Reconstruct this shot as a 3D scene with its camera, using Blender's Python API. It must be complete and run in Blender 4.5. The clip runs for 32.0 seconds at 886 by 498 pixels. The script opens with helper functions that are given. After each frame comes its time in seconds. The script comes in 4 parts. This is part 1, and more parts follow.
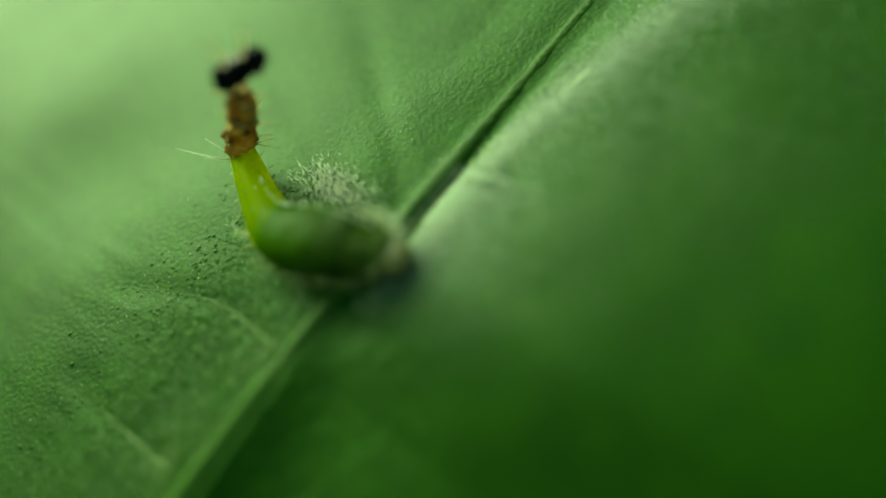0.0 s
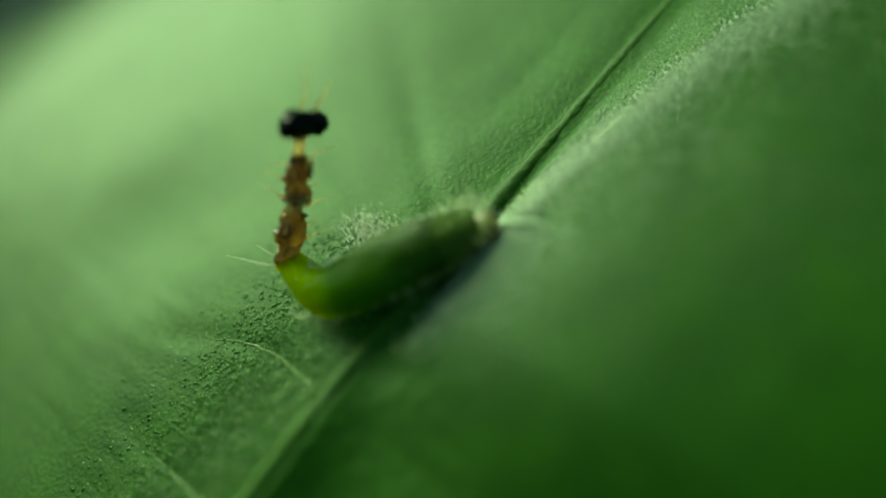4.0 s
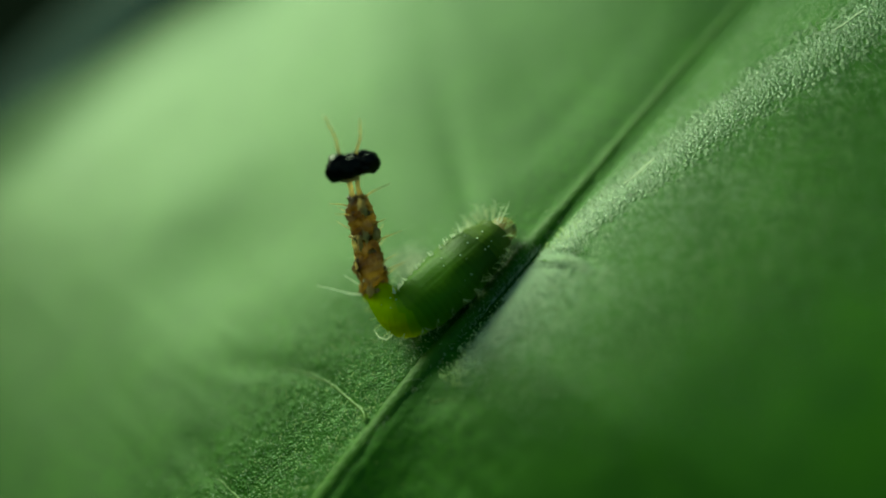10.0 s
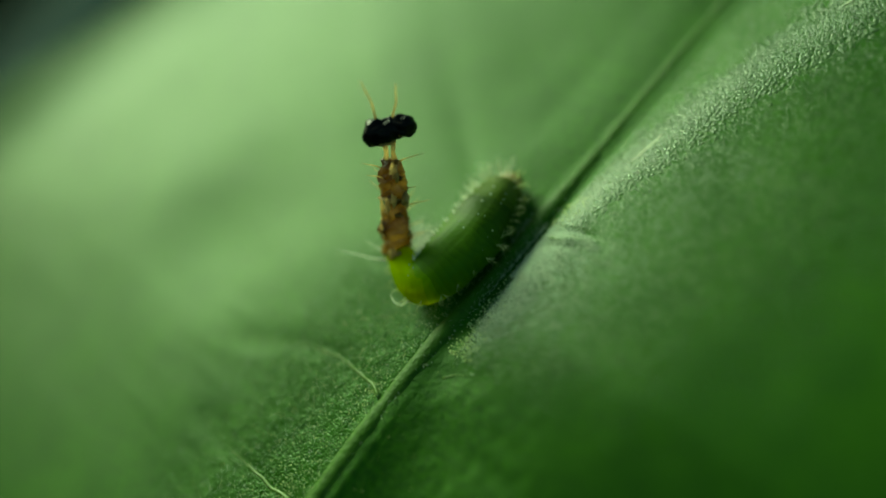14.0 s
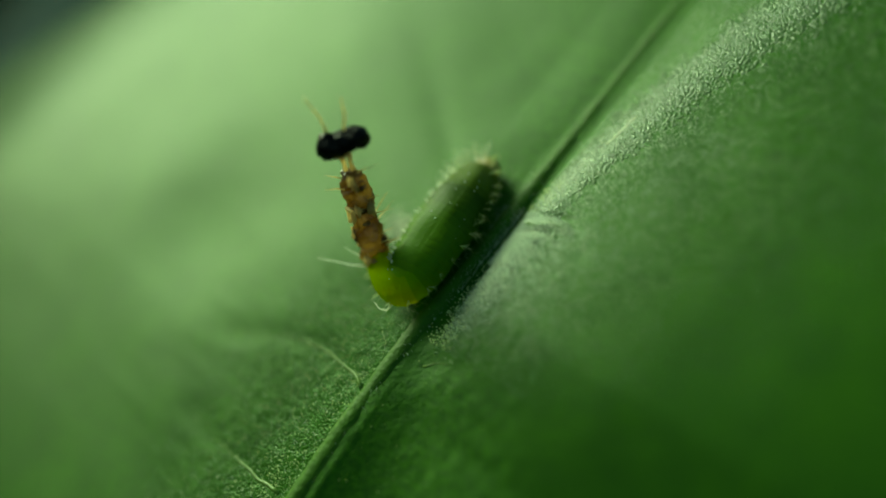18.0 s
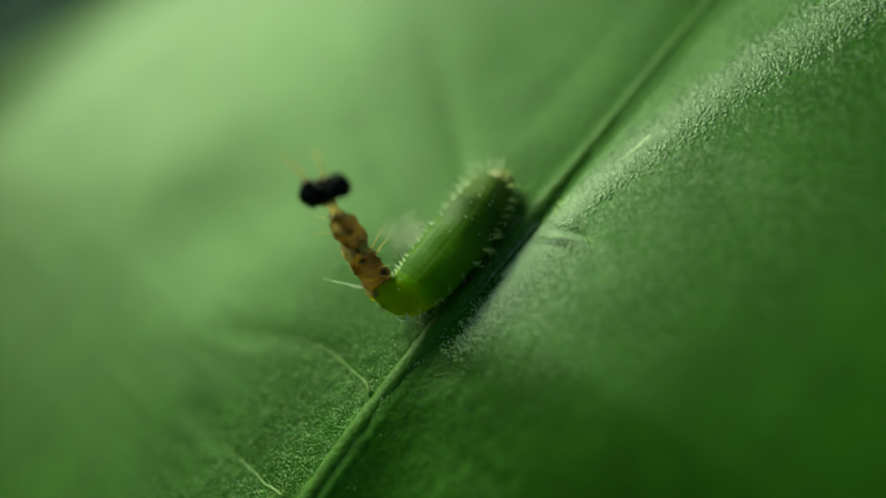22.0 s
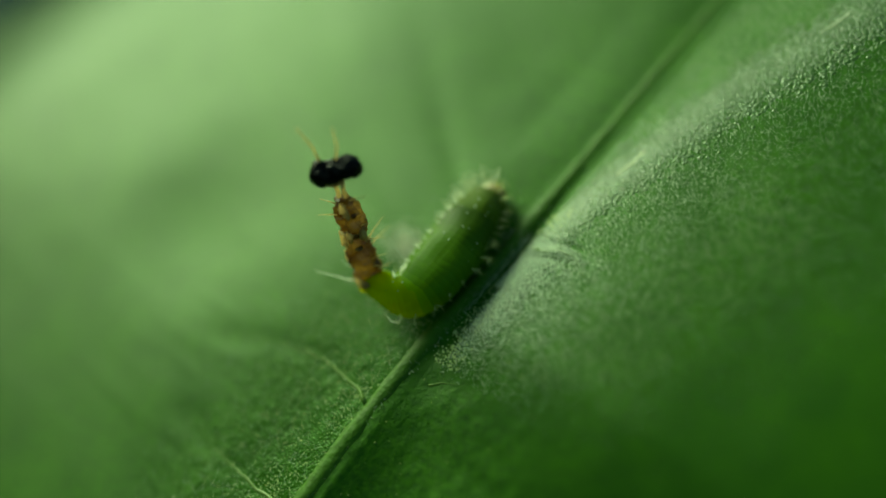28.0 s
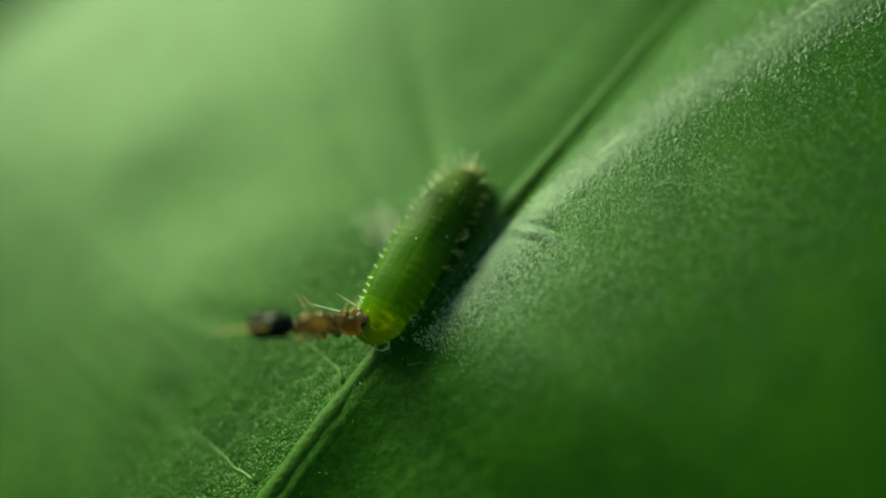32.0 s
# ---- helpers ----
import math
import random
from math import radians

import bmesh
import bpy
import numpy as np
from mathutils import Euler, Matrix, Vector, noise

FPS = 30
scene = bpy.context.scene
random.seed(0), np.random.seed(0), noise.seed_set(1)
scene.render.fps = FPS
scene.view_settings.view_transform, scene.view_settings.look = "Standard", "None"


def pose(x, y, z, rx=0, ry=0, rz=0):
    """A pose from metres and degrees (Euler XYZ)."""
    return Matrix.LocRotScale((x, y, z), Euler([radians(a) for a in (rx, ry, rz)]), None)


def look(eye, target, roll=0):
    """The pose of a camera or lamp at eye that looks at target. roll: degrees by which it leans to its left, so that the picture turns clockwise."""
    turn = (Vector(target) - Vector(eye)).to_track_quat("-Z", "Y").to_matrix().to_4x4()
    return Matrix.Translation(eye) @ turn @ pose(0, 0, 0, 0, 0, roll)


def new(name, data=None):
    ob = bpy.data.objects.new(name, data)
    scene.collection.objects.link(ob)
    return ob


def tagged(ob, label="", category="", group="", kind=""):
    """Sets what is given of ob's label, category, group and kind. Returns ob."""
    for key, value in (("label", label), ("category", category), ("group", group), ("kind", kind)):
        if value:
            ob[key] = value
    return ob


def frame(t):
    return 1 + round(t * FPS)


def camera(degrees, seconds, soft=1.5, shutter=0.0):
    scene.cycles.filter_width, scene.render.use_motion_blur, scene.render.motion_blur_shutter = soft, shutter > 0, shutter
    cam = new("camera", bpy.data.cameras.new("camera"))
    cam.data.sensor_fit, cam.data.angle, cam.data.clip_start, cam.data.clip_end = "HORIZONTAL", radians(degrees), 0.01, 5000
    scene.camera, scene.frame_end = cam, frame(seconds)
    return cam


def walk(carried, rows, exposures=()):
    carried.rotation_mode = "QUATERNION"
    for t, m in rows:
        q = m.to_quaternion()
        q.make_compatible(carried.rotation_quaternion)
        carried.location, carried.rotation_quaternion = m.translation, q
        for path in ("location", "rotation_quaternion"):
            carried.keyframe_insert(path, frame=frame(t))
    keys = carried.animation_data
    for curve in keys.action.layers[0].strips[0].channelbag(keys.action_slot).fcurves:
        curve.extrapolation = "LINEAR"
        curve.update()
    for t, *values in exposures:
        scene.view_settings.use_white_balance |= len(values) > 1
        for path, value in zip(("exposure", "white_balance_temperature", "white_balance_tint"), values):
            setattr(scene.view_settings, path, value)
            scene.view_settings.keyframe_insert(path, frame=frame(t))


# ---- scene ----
cam = camera(52.0, 32.0, soft=1.8)
# a close-up lens with a shallow plane of focus, a hand's width from the leaf
cam.data.dof.use_dof = True
cam.data.dof.focus_distance = 0.0275
cam.data.dof.aperture_fstop = 12.0
cam.data.dof.aperture_blades = 0

PATH = [
    (0, 0.00080, 0.00130, 0.29702, 49.00, -2.71, -3.14),
    (0.5, 0.00111, 0.00107, 0.29691, 50.11, -2.03, -2.57),
    (1, 0.00137, 0.00089, 0.29672, 51.03, -1.75, -2.22),
    (1.5, 0.00162, 0.00052, 0.29653, 52.47, -1.35, -1.82),
    (2, 0.00177, 0.00029, 0.29645, 53.57, -0.72, -1.39),
    (2.5, 0.00186, -0.00008, 0.29634, 54.92, -0.26, -0.91),
    (3, 0.00177, 0.00007, 0.29631, 54.61, -0.16, -0.63),
    (3.5, 0.00169, 0.00030, 0.29641, 53.95, 0.08, -0.35),
    (5.5, 0.00160, -0.00011, 0.29688, 54.13, 0.91, 0.72),
    (6, 0.00149, -0.00018, 0.29683, 54.57, 1.14, 0.79),
    (6.5, 0.00147, -0.00023, 0.29685, 54.48, 1.09, 0.79),
    (7, 0.00159, -0.00027, 0.29682, 54.95, 1.71, 1.39),
    (7.5, 0.00155, -0.00046, 0.29692, 55.89, 1.96, 1.83),
    (8, 0.00146, -0.00055, 0.29700, 56.38, 1.89, 2.01),
    (8.5, 0.00154, -0.00072, 0.29704, 56.71, 1.87, 1.97),
    (9, 0.00146, -0.00103, 0.29754, 56.21, 1.61, 1.86),
    (9.5, 0.00138, -0.00109, 0.29780, 55.75, 1.48, 1.59),
    (10, 0.00116, -0.00113, 0.29789, 55.67, 1.36, 1.30),
    (10.5, 0.00130, -0.00129, 0.29801, 55.74, 1.63, 1.76),
    (11, 0.00118, -0.00131, 0.29803, 55.63, 1.51, 1.67),
    (11.5, 0.00102, -0.00127, 0.29814, 55.26, 1.18, 1.48),
    (12, 0.00090, -0.00112, 0.29825, 54.54, 1.10, 1.08),
    (12.5, 0.00097, -0.00098, 0.29833, 53.65, 1.31, 1.22),
    (13, 0.00083, -0.00072, 0.29857, 52.50, 1.46, 1.09),
    (13.5, 0.00061, -0.00101, 0.29870, 52.90, 1.05, 0.93),
    (15.5, 0.00161, -0.00109, 0.29834, 52.86, 3.29, 0.97),
    (16, 0.00170, -0.00088, 0.29846, 51.95, 3.53, 0.70),
    (16.5, 0.00210, 0.00044, 0.29826, 47.31, 4.89, -0.53),
    (17, 0.00203, -0.00057, 0.29865, 50.68, 4.08, 0.59),
    (17.5, 0.00180, -0.00082, 0.29898, 51.19, 3.51, 0.19),
    (18, 0.00165, -0.00081, 0.29904, 51.15, 3.04, 0.14),
    (18.5, 0.00148, -0.00063, 0.29926, 50.63, 2.74, -0.19),
    (19, 0.00128, -0.00076, 0.29925, 51.42, 2.36, 0.07),
    (19.5, 0.00137, -0.00079, 0.29922, 51.50, 2.48, 0.17),
    (20, 0.00134, -0.00065, 0.29919, 51.48, 2.24, 0.27),
    (20.5, 0.00148, -0.00040, 0.29923, 50.56, 2.51, 0.40),
    (21, 0.00141, -0.00016, 0.29924, 49.20, 2.18, 0.34),
    (21.5, 0.00102, -0.00040, 0.29941, 49.96, 1.44, 0.17),
    (22, 0.00058, -0.00045, 0.29958, 50.52, 0.83, 0.17),
    (22.5, 0.00052, -0.00037, 0.29962, 50.64, 0.74, 0.31),
    (23, 0.00000, 0.00000, 0.30000, 50.00, 0.00, -0.00),
    (23.5, -0.00022, -0.00000, 0.30015, 50.23, -0.47, 0.28),
    (24, -0.00036, 0.00007, 0.30024, 49.70, -0.83, -0.09),
    (24.5, -0.00042, 0.00006, 0.30024, 49.43, -0.83, -0.17),
    (25, -0.00031, -0.00006, 0.30008, 49.51, -0.76, -0.01),
    (25.5, -0.00044, -0.00015, 0.30014, 49.38, -1.33, -0.65),
    (27.5, -0.00073, -0.00027, 0.30027, 49.75, -1.94, -1.12),
    (28, -0.00078, -0.00018, 0.30034, 49.62, -2.19, -1.21),
    (28.5, -0.00072, -0.00025, 0.30041, 49.37, -2.08, -1.15),
    (29, -0.00078, -0.00010, 0.30036, 49.01, -2.14, -1.15),
    (29.5, -0.00069, -0.00023, 0.30032, 49.10, -2.19, -1.08),
    (30, -0.00063, -0.00021, 0.30023, 49.16, -2.11, -1.13),
    (30.5, -0.00063, -0.00028, 0.30030, 48.96, -2.28, -1.41),
    (31, -0.00071, -0.00041, 0.30026, 48.91, -2.69, -1.65),
    (31.5, -0.00065, -0.00050, 0.30007, 49.26, -2.69, -1.80),
    (32, -0.00071, -0.00047, 0.30022, 49.01, -3.15, -1.95),
]
walk(cam, [(t, pose(*p)) for t, *p in PATH], exposures=[(0.0, 0.24, 8000, -60), (3.0, 0.08, 7600, -60), (8.0, 0.12, 6900, -55), (13.0, 0.16, 7200, -52), (22.0, 0.19, 7350, -49), (32.0, 0.25, 7400, -48)])

# ---------------------------------------------------------------- light
world = bpy.data.worlds.new("world")
scene.world = world
world.use_nodes = True
wt = world.node_tree
sky = wt.nodes.new("ShaderNodeTexSky")
sky.sky_type = "NISHITA"
sky.sun_disc = False
sky.dust_density, sky.ozone_density = 2.5, 0.7
SUN_FROM = Vector((-0.60, 0.70, 0.42)).normalized()
sky.sun_elevation = math.asin(SUN_FROM.z)
sky.sun_rotation = math.atan2(SUN_FROM.x, SUN_FROM.y)
wt.links.new(sky.outputs[0], wt.nodes["Background"].inputs[0])
wt.nodes["Background"].inputs[1].default_value = 0.098
sun = new("sun", bpy.data.lights.new("sun", "SUN"))
sun.data.energy = 4.6
sun.data.angle = radians(36.0)
sun.data.color = (1.0, 0.95, 0.84)
sun.matrix_world = look(SUN_FROM * 2, (0, 0, 0))

MM = 0.001


# ---------------------------------------------------------------- materials
def mat(name, base, rough=0.5, spec=0.5, grain=0.0, grain2=0.0, scale=3000.0, bump=0.0, bump_scale=8000.0,
        sub=0.0, sub_radius=(0.3, 0.6, 0.1), through_light=0.0, through_colour=None, dark=None, coat=0.0):
    """A surface of one base colour with variation at two scales, fine relief and, where given, light shining through it."""
    m = bpy.data.materials.new(name)
    m.use_nodes = True
    nt = m.node_tree
    b = nt.nodes["Principled BSDF"]
    b.inputs["Roughness"].default_value = rough
    b.inputs["Specular IOR Level"].default_value = spec
    b.inputs["Coat Weight"].default_value = coat
    if sub:
        b.inputs["Subsurface Weight"].default_value = sub
        b.inputs["Subsurface Radius"].default_value = sub_radius
        b.inputs["Subsurface Scale"].default_value = MM
    co = nt.nodes.new("ShaderNodeTexCoord")
    n1 = nt.nodes.new("ShaderNodeTexNoise")
    n1.inputs["Scale"].default_value = scale
    n1.inputs["Detail"].default_value = 4
    n2 = nt.nodes.new("ShaderNodeTexNoise")
    n2.inputs["Scale"].default_value = scale * 0.09
    n2.inputs["Detail"].default_value = 3
    for n in (n1, n2):
        nt.links.new(co.outputs["Object"], n.inputs["Vector"])
    dk = dark or tuple(c * 0.45 for c in base)
    mix1 = nt.nodes.new("ShaderNodeMix")
    mix1.data_type = "RGBA"
    mix1.inputs["A"].default_value = (*base, 1)
    mix1.inputs["B"].default_value = (*dk, 1)
    r1 = nt.nodes.new("ShaderNodeMapRange")
    r1.inputs["From Min"].default_value, r1.inputs["From Max"].default_value = 0.35, 0.75
    r1.inputs["To Max"].default_value = grain
    nt.links.new(n1.outputs["Fac"], r1.inputs["Value"])
    nt.links.new(r1.outputs[0], mix1.inputs["Factor"])
    mix2 = nt.nodes.new("ShaderNodeMix")
    mix2.data_type = "RGBA"
    r2 = nt.nodes.new("ShaderNodeMapRange")
    r2.inputs["From Min"].default_value, r2.inputs["From Max"].default_value = 0.35, 0.7
    r2.inputs["To Max"].default_value = grain2
    nt.links.new(n2.outputs["Fac"], r2.inputs["Value"])
    nt.links.new(r2.outputs[0], mix2.inputs["Factor"])
    nt.links.new(mix1.outputs["Result"], mix2.inputs["A"])
    mix2.inputs["B"].default_value = (*dk, 1)
    nt.links.new(mix2.outputs["Result"], b.inputs["Base Color"])
    if bump:
        n3 = nt.nodes.new("ShaderNodeTexNoise")
        n3.inputs["Scale"].default_value = bump_scale
        n3.inputs["Detail"].default_value = 3
        nt.links.new(co.outputs["Object"], n3.inputs["Vector"])
        bp = nt.nodes.new("ShaderNodeBump")
        bp.inputs["Strength"].default_value = 0.8
        bp.inputs["Distance"].default_value = bump * MM
        nt.links.new(n3.outputs["Fac"], bp.inputs["Height"])
        nt.links.new(bp.outputs[0], b.inputs["Normal"])
    if through_light:
        tr = nt.nodes.new("ShaderNodeBsdfTranslucent")
        tc = through_colour or base
        mix3 = nt.nodes.new("ShaderNodeMix")
        mix3.data_type = "RGBA"
        mix3.inputs["A"].default_value = (*tc, 1)
        mix3.inputs["B"].default_value = (*(c * q for c, q in zip(tc, (0.34, 0.26, 0.18))), 1)
        nt.links.new(r1.outputs[0], mix3.inputs["Factor"])
        nt.links.new(mix3.outputs["Result"], tr.inputs["Color"])
        ms = nt.nodes.new("ShaderNodeMixShader")
        ms.inputs[0].default_value = through_light
        nt.links.new(b.outputs[0], ms.inputs[1])
        nt.links.new(tr.outputs[0], ms.inputs[2])
        nt.links.new(ms.outputs[0], nt.nodes["Material Output"].inputs["Surface"])
    return m


LEAF = mat("leaf_green", (0.042, 0.108, 0.0015), 0.58, 0.40, 0.9, 0.6, 4600, 0.035, 7000, dark=(0.010, 0.040, 0.0008),
           through_light=0.15, through_colour=(0.08, 0.28, 0.005))
# the waxy skin over green cells gives a greenish gloss
LEAF.node_tree.nodes["Principled BSDF"].inputs["Specular Tint"].default_value = (0.60, 1.0, 0.36, 1)
RIB = mat("midrib_green", (0.062, 0.140, 0.005), 0.56, 0.2, 0.6, 0.5, 3500, 0.06, 6000, through_light=0.2, through_colour=(0.10, 0.26, 0.02))
VEIN = mat("vein_pale", (0.14, 0.23, 0.025), 0.40, 0.5, 0.4, 0.3, 4000, 0.03, 9000, through_light=0.2, through_colour=(0.2, 0.4, 0.05))


# teal of the shaded leaf margin, put into this near-black colour
SHADE_TEAL = mat("leaf_shade_teal", (0.0025, 0.022, 0.022), 0.8, 0.02, 0.4, 0.4, 900, 0.05, 3000, dark=(0.001, 0.010, 0.012))


def grain_mat():
    """Swollen cells that differ one by one: most as green as the blade, some with a glint put into a pale colour."""
    m = mat("papilla_green", (0.07, 0.17, 0.006), 0.22, 0.35, through_light=0.5, through_colour=(0.30, 0.50, 0.10))
    nt = m.node_tree
    geo = nt.nodes.new("ShaderNodeNewGeometry")
    ramp = nt.nodes.new("ShaderNodeValToRGB")
    e = ramp.color_ramp.elements
    e[0].position, e[0].color = 0.0, (0.038, 0.105, 0.002, 1)
    e[1].position, e[1].color = 1.0, (0.55, 0.58, 0.22, 1)
    for p, c in ((0.72, (0.060, 0.150, 0.004, 1)), (0.90, (0.11, 0.20, 0.015, 1))):
        k = e.new(p)
        k.color = c
    nt.links.new(geo.outputs["Random Per Island"], ramp.inputs[0])
    nt.links.new(ramp.outputs[0], nt.nodes["Principled BSDF"].inputs["Base Color"])
    for n in nt.nodes:
        if n.type == "BSDF_TRANSLUCENT":
            nt.links.new(ramp.outputs[0], n.inputs["Color"])
    return m


GRAIN = grain_mat()
# pale colour that stands in for sun glints on the leaf's cells
GLINT = mat("glint_drop", (0.80, 0.88, 0.46), 0.15, 0.8, through_light=0.55, through_colour=(0.90, 0.96, 0.60))
CELL = mat("cell_green", (0.036, 0.100, 0.002), 0.30, 0.22, 0.5, 0.4, 5000, through_light=0.15, through_colour=(0.10, 0.28, 0.02))
CELL.node_tree.nodes["Principled BSDF"].inputs["Specular Tint"].default_value = (0.50, 1.0, 0.28, 1)
GRAIN.node_tree.nodes["Principled BSDF"].inputs["Specular Tint"].default_value = (0.60, 1.0, 0.30, 1)
CREST = mat("crest_cell_green", (0.085, 0.165, 0.035), 0.30, 0.5, 0.5, 0.4, 5000, through_light=0.25, through_colour=(0.20, 0.38, 0.08))
HAIR = mat("hair_pale", (0.68, 0.86, 0.62), 0.25, 0.6, 0.2, 0.2, 5000, dark=(0.6, 0.7, 0.5), through_light=0.8, through_colour=(0.92, 0.96, 0.86))
HEAD = mat("head_tan", (0.50, 0.40, 0.15), 0.3, 0.5, 0.3, 0.3, 3000, 0.02, 7000, sub=0.4, dark=(0.16, 0.09, 0.03),
           through_light=0.3, through_colour=(0.4, 0.36, 0.12))
GUT = mat("gut_dark", (0.012, 0.030, 0.003), 0.45, 0.1, 0.4, 0.4, 2500)
EYE = mat("eye_black", (0.01, 0.01, 0.01), 0.2, 0.5)
FRONT = mat("front_spine_white", (0.75, 0.80, 0.62), 0.3, 0.5, 0.2, 0.2, 5000, through_light=0.85, through_colour=(0.96, 0.98, 0.88))


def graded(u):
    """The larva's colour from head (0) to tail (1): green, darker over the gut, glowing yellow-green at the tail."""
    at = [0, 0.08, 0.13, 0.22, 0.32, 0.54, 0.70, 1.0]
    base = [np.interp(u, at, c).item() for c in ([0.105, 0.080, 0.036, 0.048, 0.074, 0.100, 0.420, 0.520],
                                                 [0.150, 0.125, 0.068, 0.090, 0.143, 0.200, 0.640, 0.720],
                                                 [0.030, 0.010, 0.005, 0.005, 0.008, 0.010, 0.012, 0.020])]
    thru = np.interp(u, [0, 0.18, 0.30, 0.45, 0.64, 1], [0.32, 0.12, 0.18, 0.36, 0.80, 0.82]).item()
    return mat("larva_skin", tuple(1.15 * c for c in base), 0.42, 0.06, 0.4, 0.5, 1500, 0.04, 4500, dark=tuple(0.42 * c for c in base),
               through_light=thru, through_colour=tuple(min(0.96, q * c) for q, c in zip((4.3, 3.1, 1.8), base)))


SPINE_M = mat("spine_pale", (0.70, 0.76, 0.50), 0.3, 0.5, 0.2, 0.2, 5000, through_light=0.75, through_colour=(0.90, 0.94, 0.62))
SKIN = mat("shed_skin_brown", (0.36, 0.26, 0.10), 0.17, 0.6, 1.0, 1.0, 1700, 0.22, 3600, dark=(0.022, 0.012, 0.004),
           through_light=0.58, through_colour=(0.74, 0.55, 0.22), coat=0.6)
for n in SKIN.node_tree.nodes:
    if n.type == "MAP_RANGE":
        n.inputs["From Min"].default_value, n.inputs["From Max"].default_value = 0.34, 0.60
SKIN_PALE = mat("shed_skin_pale", (0.70, 0.60, 0.32), 0.3, 0.4, 0.6, 0.4, 2600, 0.05, 5000, dark=(0.3, 0.2, 0.08),
                through_light=0.75, through_colour=(0.95, 0.82, 0.48))
BLACK = mat("dried_black", (0.0015, 0.0015, 0.002), 0.24, 0.10, 0.3, 0.3, 2500, 0.05, 5000)
# the plant's shade on the soil is put into this near-black colour
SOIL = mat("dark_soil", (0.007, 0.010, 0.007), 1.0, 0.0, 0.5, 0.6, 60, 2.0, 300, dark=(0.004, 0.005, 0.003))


# ---------------------------------------------------------------- mesh helpers
def link_mesh(name, verts, faces, material, parent=None, label="", smooth=True):
    me = bpy.data.meshes.new(name)
    me.from_pydata([tuple(v) for v in verts], [], faces)
    me.materials.append(material)
    if smooth:
        me.polygons.foreach_set("use_smooth", [True] * len(me.polygons))
    ob = new(name, me)
    ob.parent = parent
    if label:
        tagged(ob, label)
    return ob


def part(name, bm, material, parent, label=""):
    me = bpy.data.meshes.new(name)
    bmesh.ops.recalc_face_normals(bm, faces=bm.faces)
    bm.to_mesh(me)
    bm.free()
    me.materials.append(material)
    me.polygons.foreach_set("use_smooth", [True] * len(me.polygons))
    ob = new(name, me)
    ob.parent = parent
    if label:
        tagged(ob, label)
    return ob


def tube(bm, pts, radii, sides=8):
    """A round, tapering tube along the points, closed at both ends."""
    pts = [Vector(p) for p in pts]
    rings = []
    side = None
    for i, p in enumerate(pts):
        d = (pts[min(i + 1, len(pts) - 1)] - pts[max(i - 1, 0)]).normalized()
        if side is None:
            side = d.orthogonal().normalized()
        side = (side - d * side.dot(d)).normalized()
        up = d.cross(side)
        rings.append([bm.verts.new(p + (side * math.cos(a) + up * math.sin(a)) * radii[i])
                      for a in (2 * math.pi * k / sides for k in range(sides))])
    for a, b in zip(rings, rings[1:]):
        for k in range(sides):
            bm.faces.new((a[k], a[(k + 1) % sides], b[(k + 1) % sides], b[k]))
    bm.faces.new(rings[0][::-1])
    bm.faces.new(rings[-1])


def blob(bm, centre, size, seed, rough=0.25, freq=1.6, rings=14, sides=18, turn=None):
    """A crumpled lump: a ball squeezed to size and roughened by noise."""
    c = Vector(centre)
    rows = []
    for i in range(rings + 1):
        th = math.pi * i / rings
        row = []
        for k in range(sides):
            ph = 2 * math.pi * k / sides
            v = Vector((math.sin(th) * math.cos(ph), math.sin(th) * math.sin(ph), math.cos(th)))
            f = 1 + rough * (noise.noise(v * freq + Vector((seed, seed * 1.7, 0))) + 0.5 * noise.noise(v * freq * 2.7 + Vector((0, seed, 3.1)))
                             + 0.25 * noise.noise(v * freq * 6.1 + Vector((seed, 1.3, 0))))
            p = Vector((v.x * size[0], v.y * size[1], v.z * size[2])) * f
            if turn is not None:
                p = turn @ p
            row.append(p + c)
            if i in (0, rings):
                break
        rows.append([bm.verts.new(p) for p in row])
    for a, b in zip(rows, rows[1:]):
        for k in range(sides):
            k2 = (k + 1) % sides
            if len(a) == 1:
                bm.faces.new((a[0], b[k], b[k2]))
            elif len(b) == 1:
                bm.faces.new((a[k], b[0], a[k2]))
            else:
                bm.faces.new((a[k], b[k], b[k2], a[k2]))


# ---------------------------------------------------------------- the ground far below
def build_ground():
    n, r = 48, 60.0
    verts = [(0, 0, 0)]
    faces = []
    radii = [0.15, 0.3, 0.6, 1.2, 2.5, 6, 15, 60]
    for i, q in enumerate(radii):
        for k in range(n):
            a = 2 * math.pi * k / n
            z = 0.012 * noise.noise(Vector((q * math.cos(a) * 4, q * math.sin(a) * 4, 0)))
            verts.append((q * math.cos(a), q * math.sin(a), z))
    for k in range(n):
        faces.append((0, 1 + k, 1 + (k + 1) % n))
        for i in range(len(radii) - 1):
            a, b = 1 + i * n, 1 + (i + 1) * n
            faces.append((a + k, b + k, b + (k + 1) % n, a + (k + 1) % n))
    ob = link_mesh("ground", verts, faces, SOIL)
    tagged(ob, "soil below the plant, shade put into its near-black colour", "soil", kind="structure")


build_ground()

# ---------------------------------------------------------------- the leaf
LEAF_POSE = pose(0.00027, 0.01922, 0.28005, 24.796, -7.732, -48.342)
LEFT, RIGHT, NEAR, FAR = -40.0, 46.0, -62.0, 50.0

